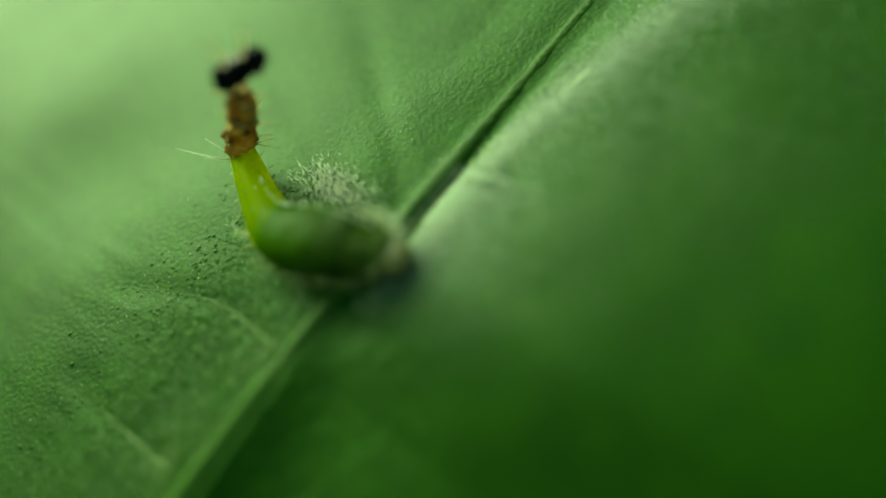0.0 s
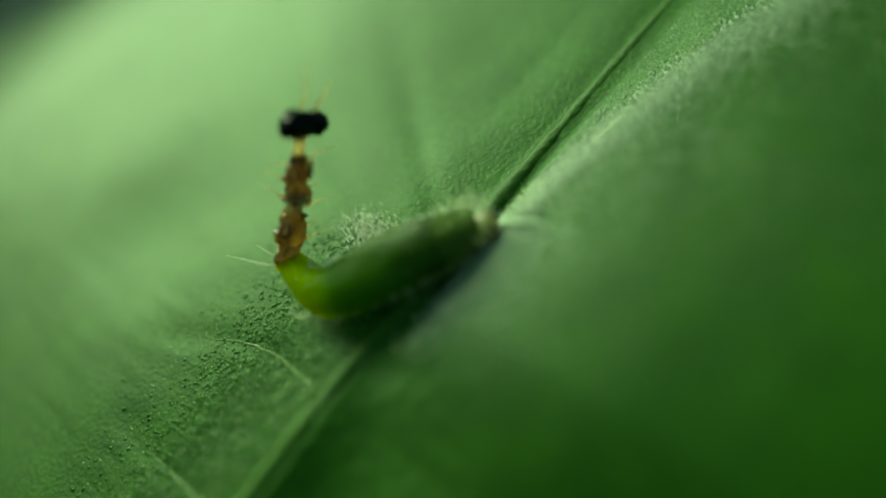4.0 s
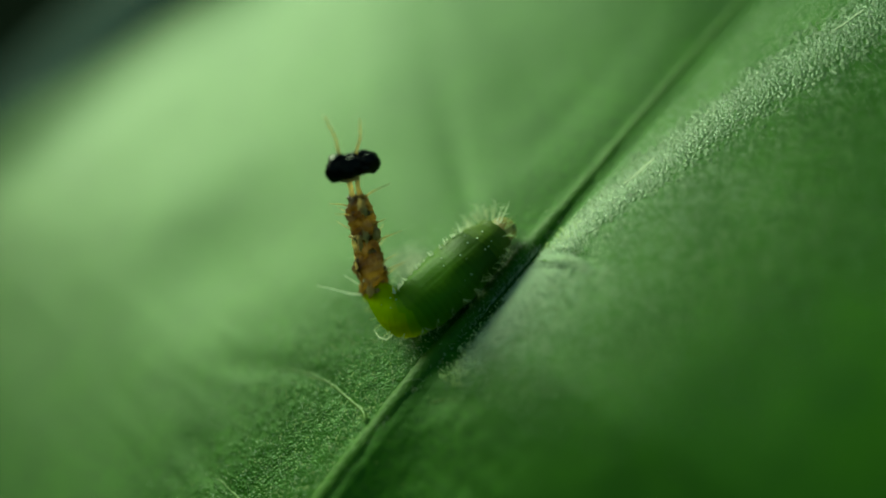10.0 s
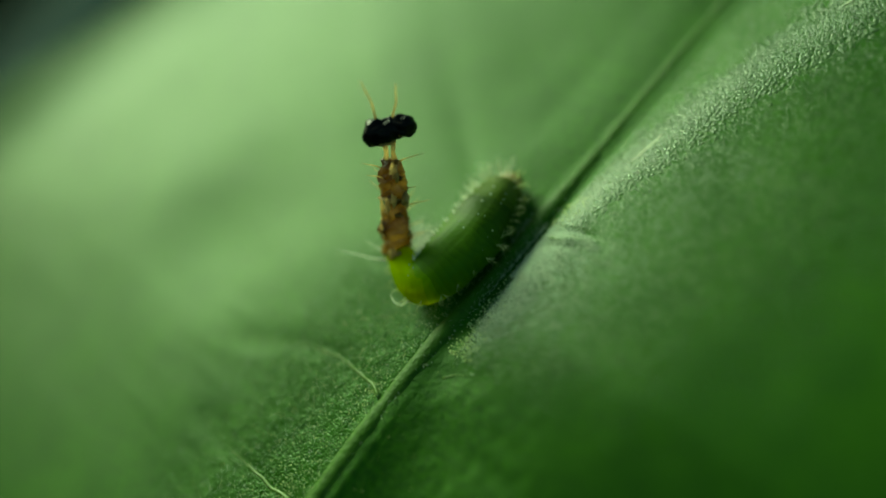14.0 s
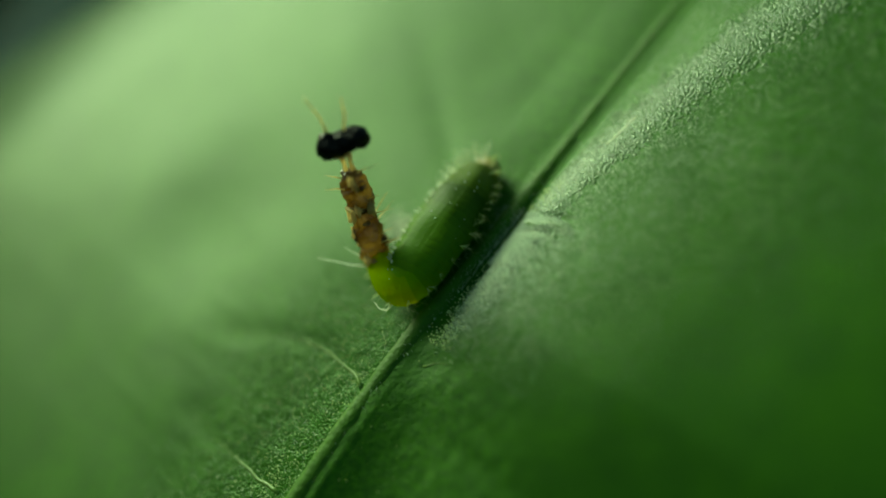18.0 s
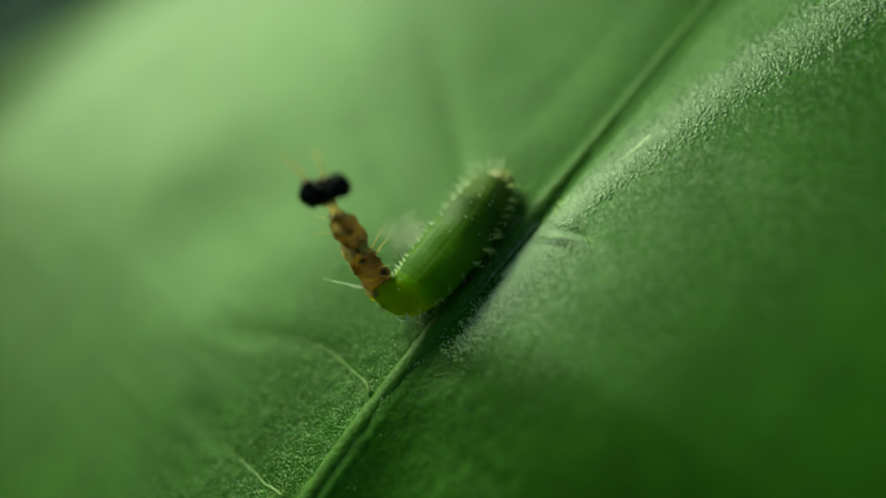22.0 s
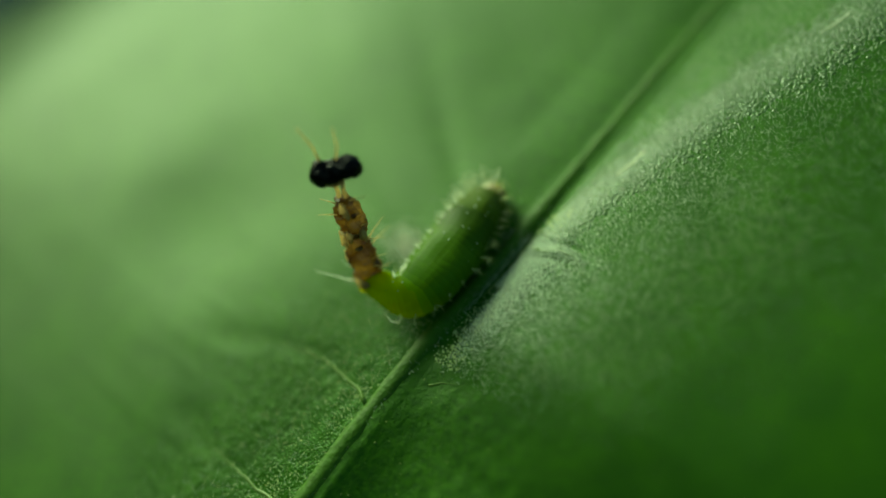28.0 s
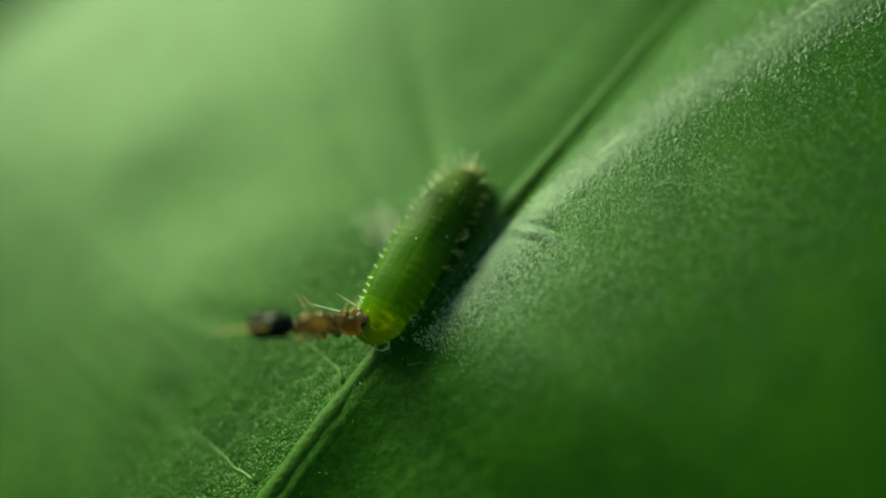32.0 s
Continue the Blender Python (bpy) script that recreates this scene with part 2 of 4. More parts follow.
# side veins as lines in the leaf's own plane, in millimetres
VEINS = [
    ([(-0.75, -2.75), (-1.4, -2.6), (-1.94, -2.55), (-2.98, -2.52), (-3.89, -2.66), (-4.83, -2.92), (-5.87, -3.4), (-7.5, -4.0)], 0.085),
    ([(-1.1, -6.75), (-2.12, -6.83), (-3.39, -6.89), (-4.38, -6.9), (-5.4, -6.8), (-6.4, -6.75)], 0.085),
    ([(-0.7, 1.4), (-2.0, 2.0), (-4.0, 2.75), (-7.2, 3.8), (-12, 6.5), (-20, 12.0)], 0.10),
    ([(-0.7, 2.6), (-2.5, 4.2), (-5.0, 6.0), (-9, 9.0), (-15, 14)], 0.07),
    ([(0.6, 4.15), (1.1, 4.2), (1.6, 4.3), (2.1, 4.35), (2.53, 4.18), (3.2, 3.8)], 0.095),
    ([(0.6, -1.2), (0.92, -0.92), (1.36, -0.81), (1.8, -0.6)], 0.04),
]


def vein_dist(x, y):
    best = 9.0
    for pts, _ in VEINS:
        for (ax, ay), (bx, by) in zip(pts, pts[1:]):
            dx, dy = bx - ax, by - ay
            k = max(0.0, min(1.0, ((x - ax) * dx + (y - ay) * dy) / (dx * dx + dy * dy)))
            d = math.hypot(x - ax - k * dx, y - ay - k * dy)
            if d < best:
                best = d
    return best


def crest(y):
    """Where the soft ridge on the far side of the groove has its top: it leaves the midrib towards the leaf's tip."""
    return float(np.interp(y, [0, 4.3, 5.8, 8.2, 11.3, 15.4, 20, 50], [0.80, 0.60, 0.80, 1.45, 2.45, 4.30, 6.4, 12.0]))


def height(x, y):
    """The leaf's relief in millimetres over its mean plane: a sunken midrib between soft lips, halves that bow away."""
    firm = max(0.0, min(1.0, (y + 2.6) / 3.6))
    h = -0.0009 * x * x if x < 0 else 0.030 * x * x / (1 + x * x / 14) * firm - 0.022 * max(0.0, x - 4.0) ** 2 / (1 + x / 24)
    if x < 0:
        # the half slopes down to the midrib and curls up at its edge
        steep = 0.12 + 0.02 * max(0.0, min(1.0, (y - 2) / 6))
        h += steep * 3.2 * (1 - math.exp(-max(0.0, -x - 0.7) / 3.2))
        # shallow dent added to the shape for a soft shadow on the blade
        h -= 0.55 * math.exp(-((x + 12.6) / 4.0) ** 2 - ((y + 1.2) / 3.2) ** 2)
        h += 0.030 * max(0.0, -x - 31 + 0.35 * y) ** 2
    h += 0.05 / (1 + max(0.0, y - 4) * 0.3) * math.exp(-((x + 0.45) / 0.30) ** 2)
    h -= (0.04 + 0.07 * firm) / (1 + max(0.0, y - 4) * 0.4) * math.exp(-((x - 0.12) / (0.25 + 0.03 * max(0.0, y - 4))) ** 2)
    if y < 1.0:
        h -= 0.013 * (1 - y) ** 2 / (1 + (1 - y) / 25)
    if x > 0.05:
        h += (0.01 + 0.40 * firm) * (1 - math.exp(-((x - 0.05) / (0.55 + 0.55 * crest(y))) ** 2))
    if x > 0.1:
        soft = max(0.0, min(1.0, (y + 5) / 8))
        h -= 0.40 * (1 - soft * soft * (3 - 2 * soft)) * (1 - math.exp(-(x - 0.1) / 0.9)) / (1 + (x / 5) ** 2)
        fall = (x - 0.1) * 0.5 * (0.6 - y + math.hypot(0.6 - y, 2.6))
        h -= 0.055 * fall / (1 + fall / 70)
    h += 0.30 * noise.noise(Vector((x * 0.11, y * 0.11, 3.0))) * min(1, abs(x) / 3)
    h += 0.035 * noise.noise(Vector((x * 0.5, y * 0.5, 1.0))) * min(1, abs(x) / 1.2)
    h += 0.03 * noise.noise(Vector((x * 2.6, y * 2.6, 7.0))) * (1 - 0.7 * firm)
    if abs(x) < 26:
        d = vein_dist(x, y)
        h -= 0.06 * math.exp(-(d / 0.42) ** 2)
        if 0.5 < x < 5 and y > 2:
            # small folds of the blade beside the short vein
            h -= 0.085 * math.exp(-((d - 0.30) / 0.15) ** 2) * min(1.0, (x - 0.5) / 0.5) * max(0.0, min(1.0, (3.0 - x) / 0.9))
            h += 0.05 * math.exp(-(d / 0.13) ** 2) * max(0.0, min(1.0, (3.2 - x) / 0.9))
    return h


def spaced(lo, hi, dense_lo, dense_hi, fine, growth, top):
    out = list(np.arange(dense_lo, dense_hi, fine))
    step, v = fine, dense_hi
    while v < hi:
        out.append(v)
        step = min(top, step * growth)
        v += step
    out.append(hi)
    step, v = fine, dense_lo
    low = []
    while v - step > lo:
        step = min(top, step * growth)
        v -= step
        low.append(max(v, lo))
    if low[-1] > lo:
        low.append(lo)
    return low[::-1] + out


def outline(y):
    """How wide the blade is at y, as a share of its full width: rounded at the stalk, drawn out to a tip."""
    k = (y - NEAR) / (FAR - NEAR)
    if k < 0.5:
        return max(0.03, math.sin(math.pi * k) ** 0.6)
    return max(0.012, 1 - ((k - 0.5) / 0.5) ** 1.35)


def build_leaf():
    leaf = new("leaf")
    leaf.matrix_world = LEAF_POSE
    tagged(leaf, "broad green leaf with a sunken midrib and downy surface", "leaf")
    xs = spaced(LEFT, RIGHT, -3.0, 4.6, 0.10, 1.16, 1.3)
    ys = spaced(NEAR, FAR, -9.0, 14.0, 0.16, 1.14, 1.4)
    nx, ny = len(xs), len(ys)
    verts, faces = [], []
    for y in ys:
        o = outline(y)
        for x in xs:
            full = -LEFT if x < 0 else RIGHT
            k = abs(x) / full
            w = math.copysign(min(abs(x), full * o) if o * full < 6 else (abs(x) if abs(x) < 4 else 4 + (abs(x) - 4) * (full * o - 4) / (full - 4)), x)
            if o * full < 6:
                w = x * o
            verts.append((w * MM, y * MM, height(w, y) * MM))
    for j in range(ny - 1):
        for i in range(nx - 1):
            a = j * nx + i
            faces.append((a, a + 1, a + nx + 1, a + nx))
    top = len(verts)
    verts += [(x, y, z - 0.28 * MM) for x, y, z in verts]
    faces += [tuple(top + v for v in f[::-1]) for f in faces]
    rim = ([(i, i + 1) for i in range(nx - 1)] + [((ny - 1) * nx + i + 1, (ny - 1) * nx + i) for i in range(nx - 1)]
           + [((j + 1) * nx, j * nx) for j in range(ny - 1)] + [(j * nx + nx - 1, (j + 1) * nx + nx - 1) for j in range(ny - 1)])
    faces += [(b, a, a + top, b + top) for a, b in rim]
    link_mesh("blade", verts, faces, LEAF, leaf)

    # the midrib, a round cord half sunk in the blade
    bm = bmesh.new()
    ys2 = np.linspace(-58, 48, 260)
    line = [((-0.42 + 0.05 * math.sin(y * 0.35)) * MM, y * MM, (height(-0.42, y) - 0.335) * MM) for y in ys2]
    tube(bm, line, [MM * (0.42 - 0.03 * min(1.0, max(0.0, y - 3) / 5) + 0.10 * max(0.0, -y) / 58 - 0.08 * max(0.0, y) / 48 + 0.03 * noise.noise(Vector((0, y * 1.3, 2)))) for y in ys2], 14)
    part("midrib", bm, RIB, leaf, "rounded pale green midrib standing out of the blade")
    for pts, r in VEINS:
        if pts[0][0] < 0 < pts[0][1]:
            continue
        bm = bmesh.new()
        line = []
        for (ax, ay), (bx, by) in zip(pts, pts[1:]):
            n = max(3, int(math.hypot(bx - ax, by - ay) / 0.25))
            for i in range(n):
                k = i / n
                x, y = ax + (bx - ax) * k, ay + (by - ay) * k
                x += 0.10 * noise.noise(Vector((x * 2, y * 2, 0)))
                y += 0.12 * noise.noise(Vector((x * 1.6, y * 1.6, 5)))
                line.append((x * MM, y * MM, (height(x, y) + 0.0) * MM))
        radii = [1.0 * r * MM * max(0.12, 1 - 1.2 * i / len(line)) * (1 + 0.4 * noise.noise(Vector((i * 0.7, r * 50, 0)))) for i in range(len(line))]
        tube(bm, line, radii, 6)
        part("vein", bm, VEIN, leaf, "thin pale side vein")
    # the stalk, bending down to the soil
    inv = LEAF_POSE.inverted()
    foot = inv @ Vector((-0.075, -0.09, -0.01))
    a = Vector((0, -57 * MM, (height(0, -57) - 0.6) * MM))
    mid1, mid2 = Vector((0, -0.085, -0.012)), foot * 0.35 + Vector((0, -0.075, -0.05))
    bm = bmesh.new()
    line = [a * (1 - k) ** 3 + mid1 * 3 * k * (1 - k) ** 2 + mid2 * 3 * k * k * (1 - k) + foot * k ** 3 for k in np.linspace(0, 1, 24).tolist()]
    tube(bm, line, [1.1 * MM + 0.9 * MM * i / 23 for i in range(24)], 12)
    part("stalk", bm, RIB, leaf, "green leaf stalk rising from the soil")
    return leaf


LEAF_THING = build_leaf()


def build_far_leaf():
    """A second leaf added past the edge of the first; the teal shade there is put into its colour."""
    leaf = new("leaf")
    leaf.matrix_world = LEAF_POSE @ pose(-0.061, 0.004, -0.0055, 0, -6, 8)
    tagged(leaf, "added leaf behind the first, shade put into its teal colour", "leaf")
    verts, faces = [], []
    n, m = 24, 12
    for j in range(n + 1):
        v = -1 + 2 * j / n
        wide = 11.5 * max(0.02, 1 - abs(v) ** 2.2)
        for i in range(m + 1):
            u = -1 + 2 * i / m
            x, y = u * wide, v * 46
            verts.append((x * MM, y * MM, (-0.012 * x * x + 0.4 * abs(u) + 0.3 * noise.noise(Vector((x * 0.2, y * 0.1, 9)))) * MM))
    for j in range(n):
        for i in range(m):
            a = j * (m + 1) + i
            faces.append((a, a + 1, a + m + 2, a + m + 1))
    top = len(verts)
    verts += [(x, y, z - 0.3 * MM) for x, y, z in verts]
    faces += [tuple(top + q for q in f[::-1]) for f in faces]
    for j in range(n):
        a, b = j * (m + 1), (j + 1) * (m + 1)
        faces += [(a, b, b + top, a + top), (b + m, a + m, a + m + top, b + m + top)]
    for a in (0, n * (m + 1)):
        faces += [(a + i, a + i + 1, a + i + 1 + top, a + i + top) for i in range(m)]
    link_mesh("blade", verts, faces, SHADE_TEAL, leaf)
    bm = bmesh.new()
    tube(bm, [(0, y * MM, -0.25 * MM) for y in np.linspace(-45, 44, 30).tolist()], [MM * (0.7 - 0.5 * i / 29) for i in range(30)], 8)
    part("midrib", bm, SHADE_TEAL, leaf)
    bm = bmesh.new()
    foot = leaf.matrix_world.inverted() @ Vector((-0.12, -0.06, -0.01))
    start = Vector((0, -45 * MM, -0.25 * MM))
    bend = Vector((0, -0.075, -0.02))
    tube(bm, [start * (1 - k) ** 2 + bend * 2 * k * (1 - k) + foot * k * k for k in np.linspace(0, 1, 20).tolist()], [(0.7 + 0.06 * i) * MM for i in range(20)], 10)
    part("stalk", bm, RIB, leaf, "green leaf stalk rising from the soil")


build_far_leaf()


def build_papillae(leaf):
    """The grainy skin beside the midrib: thousands of small swollen cells."""
    rnd = random.Random(5)
    verts, faces = [], []
    for _ in range(60000):
        y = rnd.uniform(-12, 20)
        x = rnd.triangular(-6, 6, 0)
        if x < -0.1 and rnd.random() < 0.78 or x >= -0.1 and y < 1.5 and rnd.random() < 0.94:
            continue
        r = rnd.uniform(0.015, 0.034)
        if x > 0.15 and y > 1 or y > 2.5 or x < -3 - rnd.random() * 3:
            continue
        z = height(x, y)
        base = len(verts)
        for k in range(6):
            a = k * math.pi / 3 + rnd.uniform(-0.2, 0.2)
            verts.append(((x + r * math.cos(a)) * MM, (y + r * math.sin(a)) * MM, (z - 0.01) * MM))
        for k in range(6):
            a = k * math.pi / 3
            verts.append(((x + 0.6 * r * math.cos(a)) * MM, (y + 0.6 * r * math.sin(a)) * MM, (z + r * 0.40) * MM))
        verts.append((x * MM, y * MM, (z + r * 0.58) * MM))
        for k in range(6):
            k2 = (k + 1) % 6
            faces.append((base + k, base + k2, base + 6 + k2, base + 6 + k))
            faces.append((base + 6 + k, base + 6 + k2, base + 12))
    ob = link_mesh("papillae", verts, faces, GRAIN, leaf, "tiny cells on the leaf, some coloured pale as glints")
    tagged(ob, kind="stuff")


def build_cells(leaf, name, count, material, label, near):
    """Rounded cells: pale ones on the soft ridge beside the groove, or green ones on the near half beside the midrib."""
    rnd = random.Random(6)
    verts, faces = [], []
    for _ in range(count):
        if near:
            y = rnd.uniform(-12, 1.5)
            x = -0.75 - abs(rnd.gauss(0, 1.8))
            r = rnd.uniform(0.035, 0.065)
        else:
            y = rnd.uniform(0.5, 20)
            x = crest(y) + rnd.gauss(0.2, 0.30 + 0.020 * y)
            r = rnd.uniform(0.045, 0.085)
        if -0.7 < x < 0.3:
            continue
        z, base = height(x, y), len(verts)
        turn = rnd.uniform(0, 6.28)
        for q, up in ((1.0, -0.02), (0.62, 0.30)):
            for k in range(6):
                a = turn + k * math.pi / 3
                verts.append(((x + q * r * math.cos(a)) * MM, (y + 1.25 * q * r * math.sin(a)) * MM, (z + r * up) * MM))
        verts.append((x * MM, y * MM, (z + r * 0.46) * MM))
        for k in range(6):
            k2 = (k + 1) % 6
            faces += [(base + k, base + k2, base + 6 + k2, base + 6 + k), (base + 6 + k, base + 6 + k2, base + 12)]
    ob = link_mesh(name, verts, faces, material, leaf, label)
    tagged(ob, kind="stuff")


def build_glints(leaf):
    """Tiny pale drops added as sun glints, thickest where the side veins leave the midrib."""
    rnd = random.Random(31)
    verts, faces = [], []
    for n in range(3400):
        if n % 4 == 1:
            y = rnd.uniform(-0.5, 6.0)
            x = max(0.12, rnd.gauss(crest(y) - 0.15, 0.28))
        elif n % 6 == 0:
            x, y = rnd.choice(((-0.95, -2.8), (-1.2, -6.7), (-0.8, 1.2)))
            x, y = x - abs(rnd.gauss(0, 0.5)), y + rnd.gauss(0.1, 0.45)
        else:
            x, y = -0.75 - abs(rnd.gauss(0, 1.9)), rnd.uniform(-12, 1)
        r = rnd.uniform(0.009, 0.022) if x < 0 else rnd.uniform(0.014, 0.034)
        z = height(x, y) + r * 0.8
        base = len(verts)
        for i, q in ((-0.7, 0.7), (0.0, 1.0), (0.7, 0.7)):
            for k in range(5):
                a = k * 1.2566
                verts.append(((x + r * q * math.cos(a)) * MM, (y + r * q * math.sin(a)) * MM, (z + r * i) * MM))
        verts.append((x * MM, y * MM, (z + r) * MM))
        for k in range(5):
            k2 = (k + 1) % 5
            faces += [(base + k, base + k2, base + 5 + k2, base + 5 + k), (base + 5 + k, base + 5 + k2, base + 10 + k2, base + 10 + k),
                      (base + 10 + k, base + 10 + k2, base + 15)]
    ob = link_mesh("speckle", verts, faces, GLINT, leaf, "tiny pale yellowish drops added as sun glints")
    tagged(ob, kind="stuff")


def build_down(leaf):
    """Short pale hairs: dense on the far side of the midrib, shorter and sparser on the near side."""
    rnd = random.Random(9)
    verts, faces = [], []
    for n in range(150000):
        if n % 8 < 2:
            y = 4.6 - abs(rnd.gauss(0, 2.4)) if n % 3 else rnd.uniform(1, 18)
            x = crest(y) + (rnd.gauss(0.05, 0.42) if n % 5 else abs(rnd.gauss(0, 1.3)))
            ln, r = rnd.uniform(0.07, 0.19), 0.011
        elif n % 8 < 6:
            y = rnd.uniform(-0.5, 19)
            x = 0.3 + abs(rnd.gauss(0, 2.6 + 0.28 * max(0, y)))
            ln, r = rnd.uniform(0.05, 0.11), 0.0055
        else:
            y = rnd.uniform(-11, 6)
            x = -0.2 - abs(rnd.gauss(0, 2.6))
            ln, r = rnd.uniform(0.04, 0.11), 0.012
            if x < -7 or rnd.random() < 0.85 or rnd.random() < (y + 1) / 7:
                continue
        if y > 9 and rnd.random() < 0.45 or 0 < x < 0.25 or 0 < x < 0.6 and y < 2.5 or x > 0 and rnd.random() > (y + 0.8) / 2.5:
            continue
        z = height(x, y)
        d = Vector((rnd.gauss(0.2, 0.5), rnd.gauss(0.1, 0.5), 0.7)).normalized() * ln
        base = len(verts)
        for k in range(3):
            a = k * 2.094
            verts.append(((x + r * math.cos(a)) * MM, (y + r * math.sin(a)) * MM, (z - 0.02) * MM))
        verts.append(((x + d.x) * MM, (y + d.y) * MM, (z + d.z) * MM))
        faces += [(base, base + 1, base + 3), (base + 1, base + 2, base + 3), (base + 2, base, base + 3)]
    ob = link_mesh("down", verts, faces, HAIR, leaf, "short pale hairs")
    tagged(ob, kind="stuff")


build_papillae(LEAF_THING)
build_cells(LEAF_THING, "crest_grain", 11000, CREST, "rounded pale green cells on the ridge", False)
build_cells(LEAF_THING, "cell_grain", 12000, CELL, "rounded glossy green cells beside the midrib", True)
build_glints(LEAF_THING)
build_down(LEAF_THING)


def build_haze_tuft(leaf):
    """White hairs added beside the midrib to stand in for a bright haze of glare."""
    rnd = random.Random(77)
    verts, faces = [], []
    for _ in range(1000):
        x, y = -3.0 + rnd.gauss(0, 0.75), 2.1 + rnd.gauss(0, 0.36)
        z, base = height(x, y), len(verts)
        d = Vector((rnd.gauss(0.1, 0.5), rnd.gauss(0.1, 0.5), 0.7)).normalized() * rnd.uniform(0.12, 0.30)
        for k in range(3):
            verts.append(((x + 0.016 * math.cos(k * 2.094)) * MM, (y + 0.016 * math.sin(k * 2.094)) * MM, (z - 0.02) * MM))
        verts.append(((x + d.x) * MM, (y + d.y) * MM, (z + d.z) * MM))
        faces += [(base, base + 1, base + 3), (base + 1, base + 2, base + 3), (base + 2, base, base + 3)]
    tagged(link_mesh("haze_tuft", verts, faces, FRONT, leaf, "white hairs added for a bright haze"), kind="stuff")


build_haze_tuft(LEAF_THING)


def build_fibres():
    """Two pale dry fibres that lie on the blade."""
    for (x, y, dx, dy, w) in ((1.26, 7.6, 0.32, 1.25, 0.06), (3.9, 15.0, 0.5, 1.1, 0.022), (0.9, 4.30, 1.0, 0.05, 0.024)):
        bm = bmesh.new()
        pts = []
        for i in range(9):
            k = i / 8
            px, py = x + dx * k + 0.03 * math.sin(k * 5), y + dy * k
            pts.append((px * MM, py * MM, (height(px, py) + 0.05) * MM))
        tube(bm, pts, [w * MM * (0.25 + 0.75 * math.sin(math.pi * (0.1 + 0.8 * i / 8))) for i in range(9)], 6)
        me = bpy.data.meshes.new("fibre")
        bm.to_mesh(me)
        bm.free()
        me.materials.append(FRONT)
        ob = new("fibre", me)
        ob.matrix_world = LEAF_POSE
        tagged(ob, "fine white plant fibre lying on the green leaf", "fibre", "fibres on the leaf")


build_fibres()

# ---------------------------------------------------------------- the larva
SEGMENTS = 32


def profile(u):
    """Half width and half height of the body in millimetres, from the head (0) to the tail (1)."""
    at = [0, 0.06, 0.16, 0.32, 0.46, 0.58, 0.70, 0.84, 1.0]
    w = np.interp(u, at, [0.62, 0.80, 0.94, 1.04, 1.00, 0.86, 0.66, 0.52, 0.40])
    h = np.interp(u, at, [0.48, 0.60, 0.70, 0.76, 0.74, 0.65, 0.52, 0.44, 0.34])
    return float(w), float(h)


def ring_mesh(u, half):
    """One body ring: a bulging, slightly flattened hoop, y towards the head."""
    bm = bmesh.new()
    rows, sides, n = [], 28, 8
    for i in range(n + 1):
        k = -1 + 2 * i / n
        f = 1 - 0.010 * abs(k) ** 3
        row = []
        for s in range(sides):
            a = 2 * math.pi * s / sides
            x, z = math.cos(a), math.sin(a)
            x = math.copysign(abs(x) ** 0.85, x)
            z = math.copysign(abs(z) ** (0.9 if z > 0 else 0.7), z)
            w, h = profile(u - k * half / 6.3)
            b = 1 + 0.06 * noise.noise(Vector((x * 2, (u * 6.3 - k * half) * 1.5, z * 2)))
            row.append(bm.verts.new((x * w * f * b * MM, k * half * MM, z * h * f * b * MM)))
        rows.append(row)
    for a, b in zip(rows, rows[1:]):
        for s in range(sides):
            bm.faces.new((a[s], a[(s + 1) % sides], b[(s + 1) % sides], b[s]))
    if u < 0.01:
        tip = bm.verts.new((0, half * 1.7 * MM, 0))
        for s in range(sides):
            bm.faces.new((rows[-1][s], rows[-1][(s + 1) % sides], tip))
    return bm


def spine_mesh(ln, seed, twigs=5, thick=0.036):
    """A branched lateral spine that points along +x."""
    rnd = random.Random(seed)
    bm = bmesh.new()
    path, radii = [Vector((0, 0, 0))], [thick]
    for i in range(twigs):
        k = 0.25 + 0.65 * i / twigs
        turn = rnd.uniform(0, 6.28)
        d = Vector((0.6, 0.8 * math.cos(turn), 0.8 * math.sin(turn))).normalized() * ln * 0.36
        p = Vector((ln * k, 0, 0))
        r = thick * (1 - 0.75 * k)
        path += [p, p + d * 0.5, p + d, p + d * 0.52, p + Vector((0.012, 0, 0))]
        radii += [r, r * 0.5, r * 0.15, r * 0.5, r * 0.95]
    path.append(Vector((ln, 0.03, 0.03)))
    radii.append(thick * 0.15)
    tube(bm, [p * MM for p in path], [r * MM for r in radii], 5)
    me = bpy.data.meshes.new("spine")
    bm.to_mesh(me)
    bm.free()
    me.materials.append(SPINE_M)
    return me


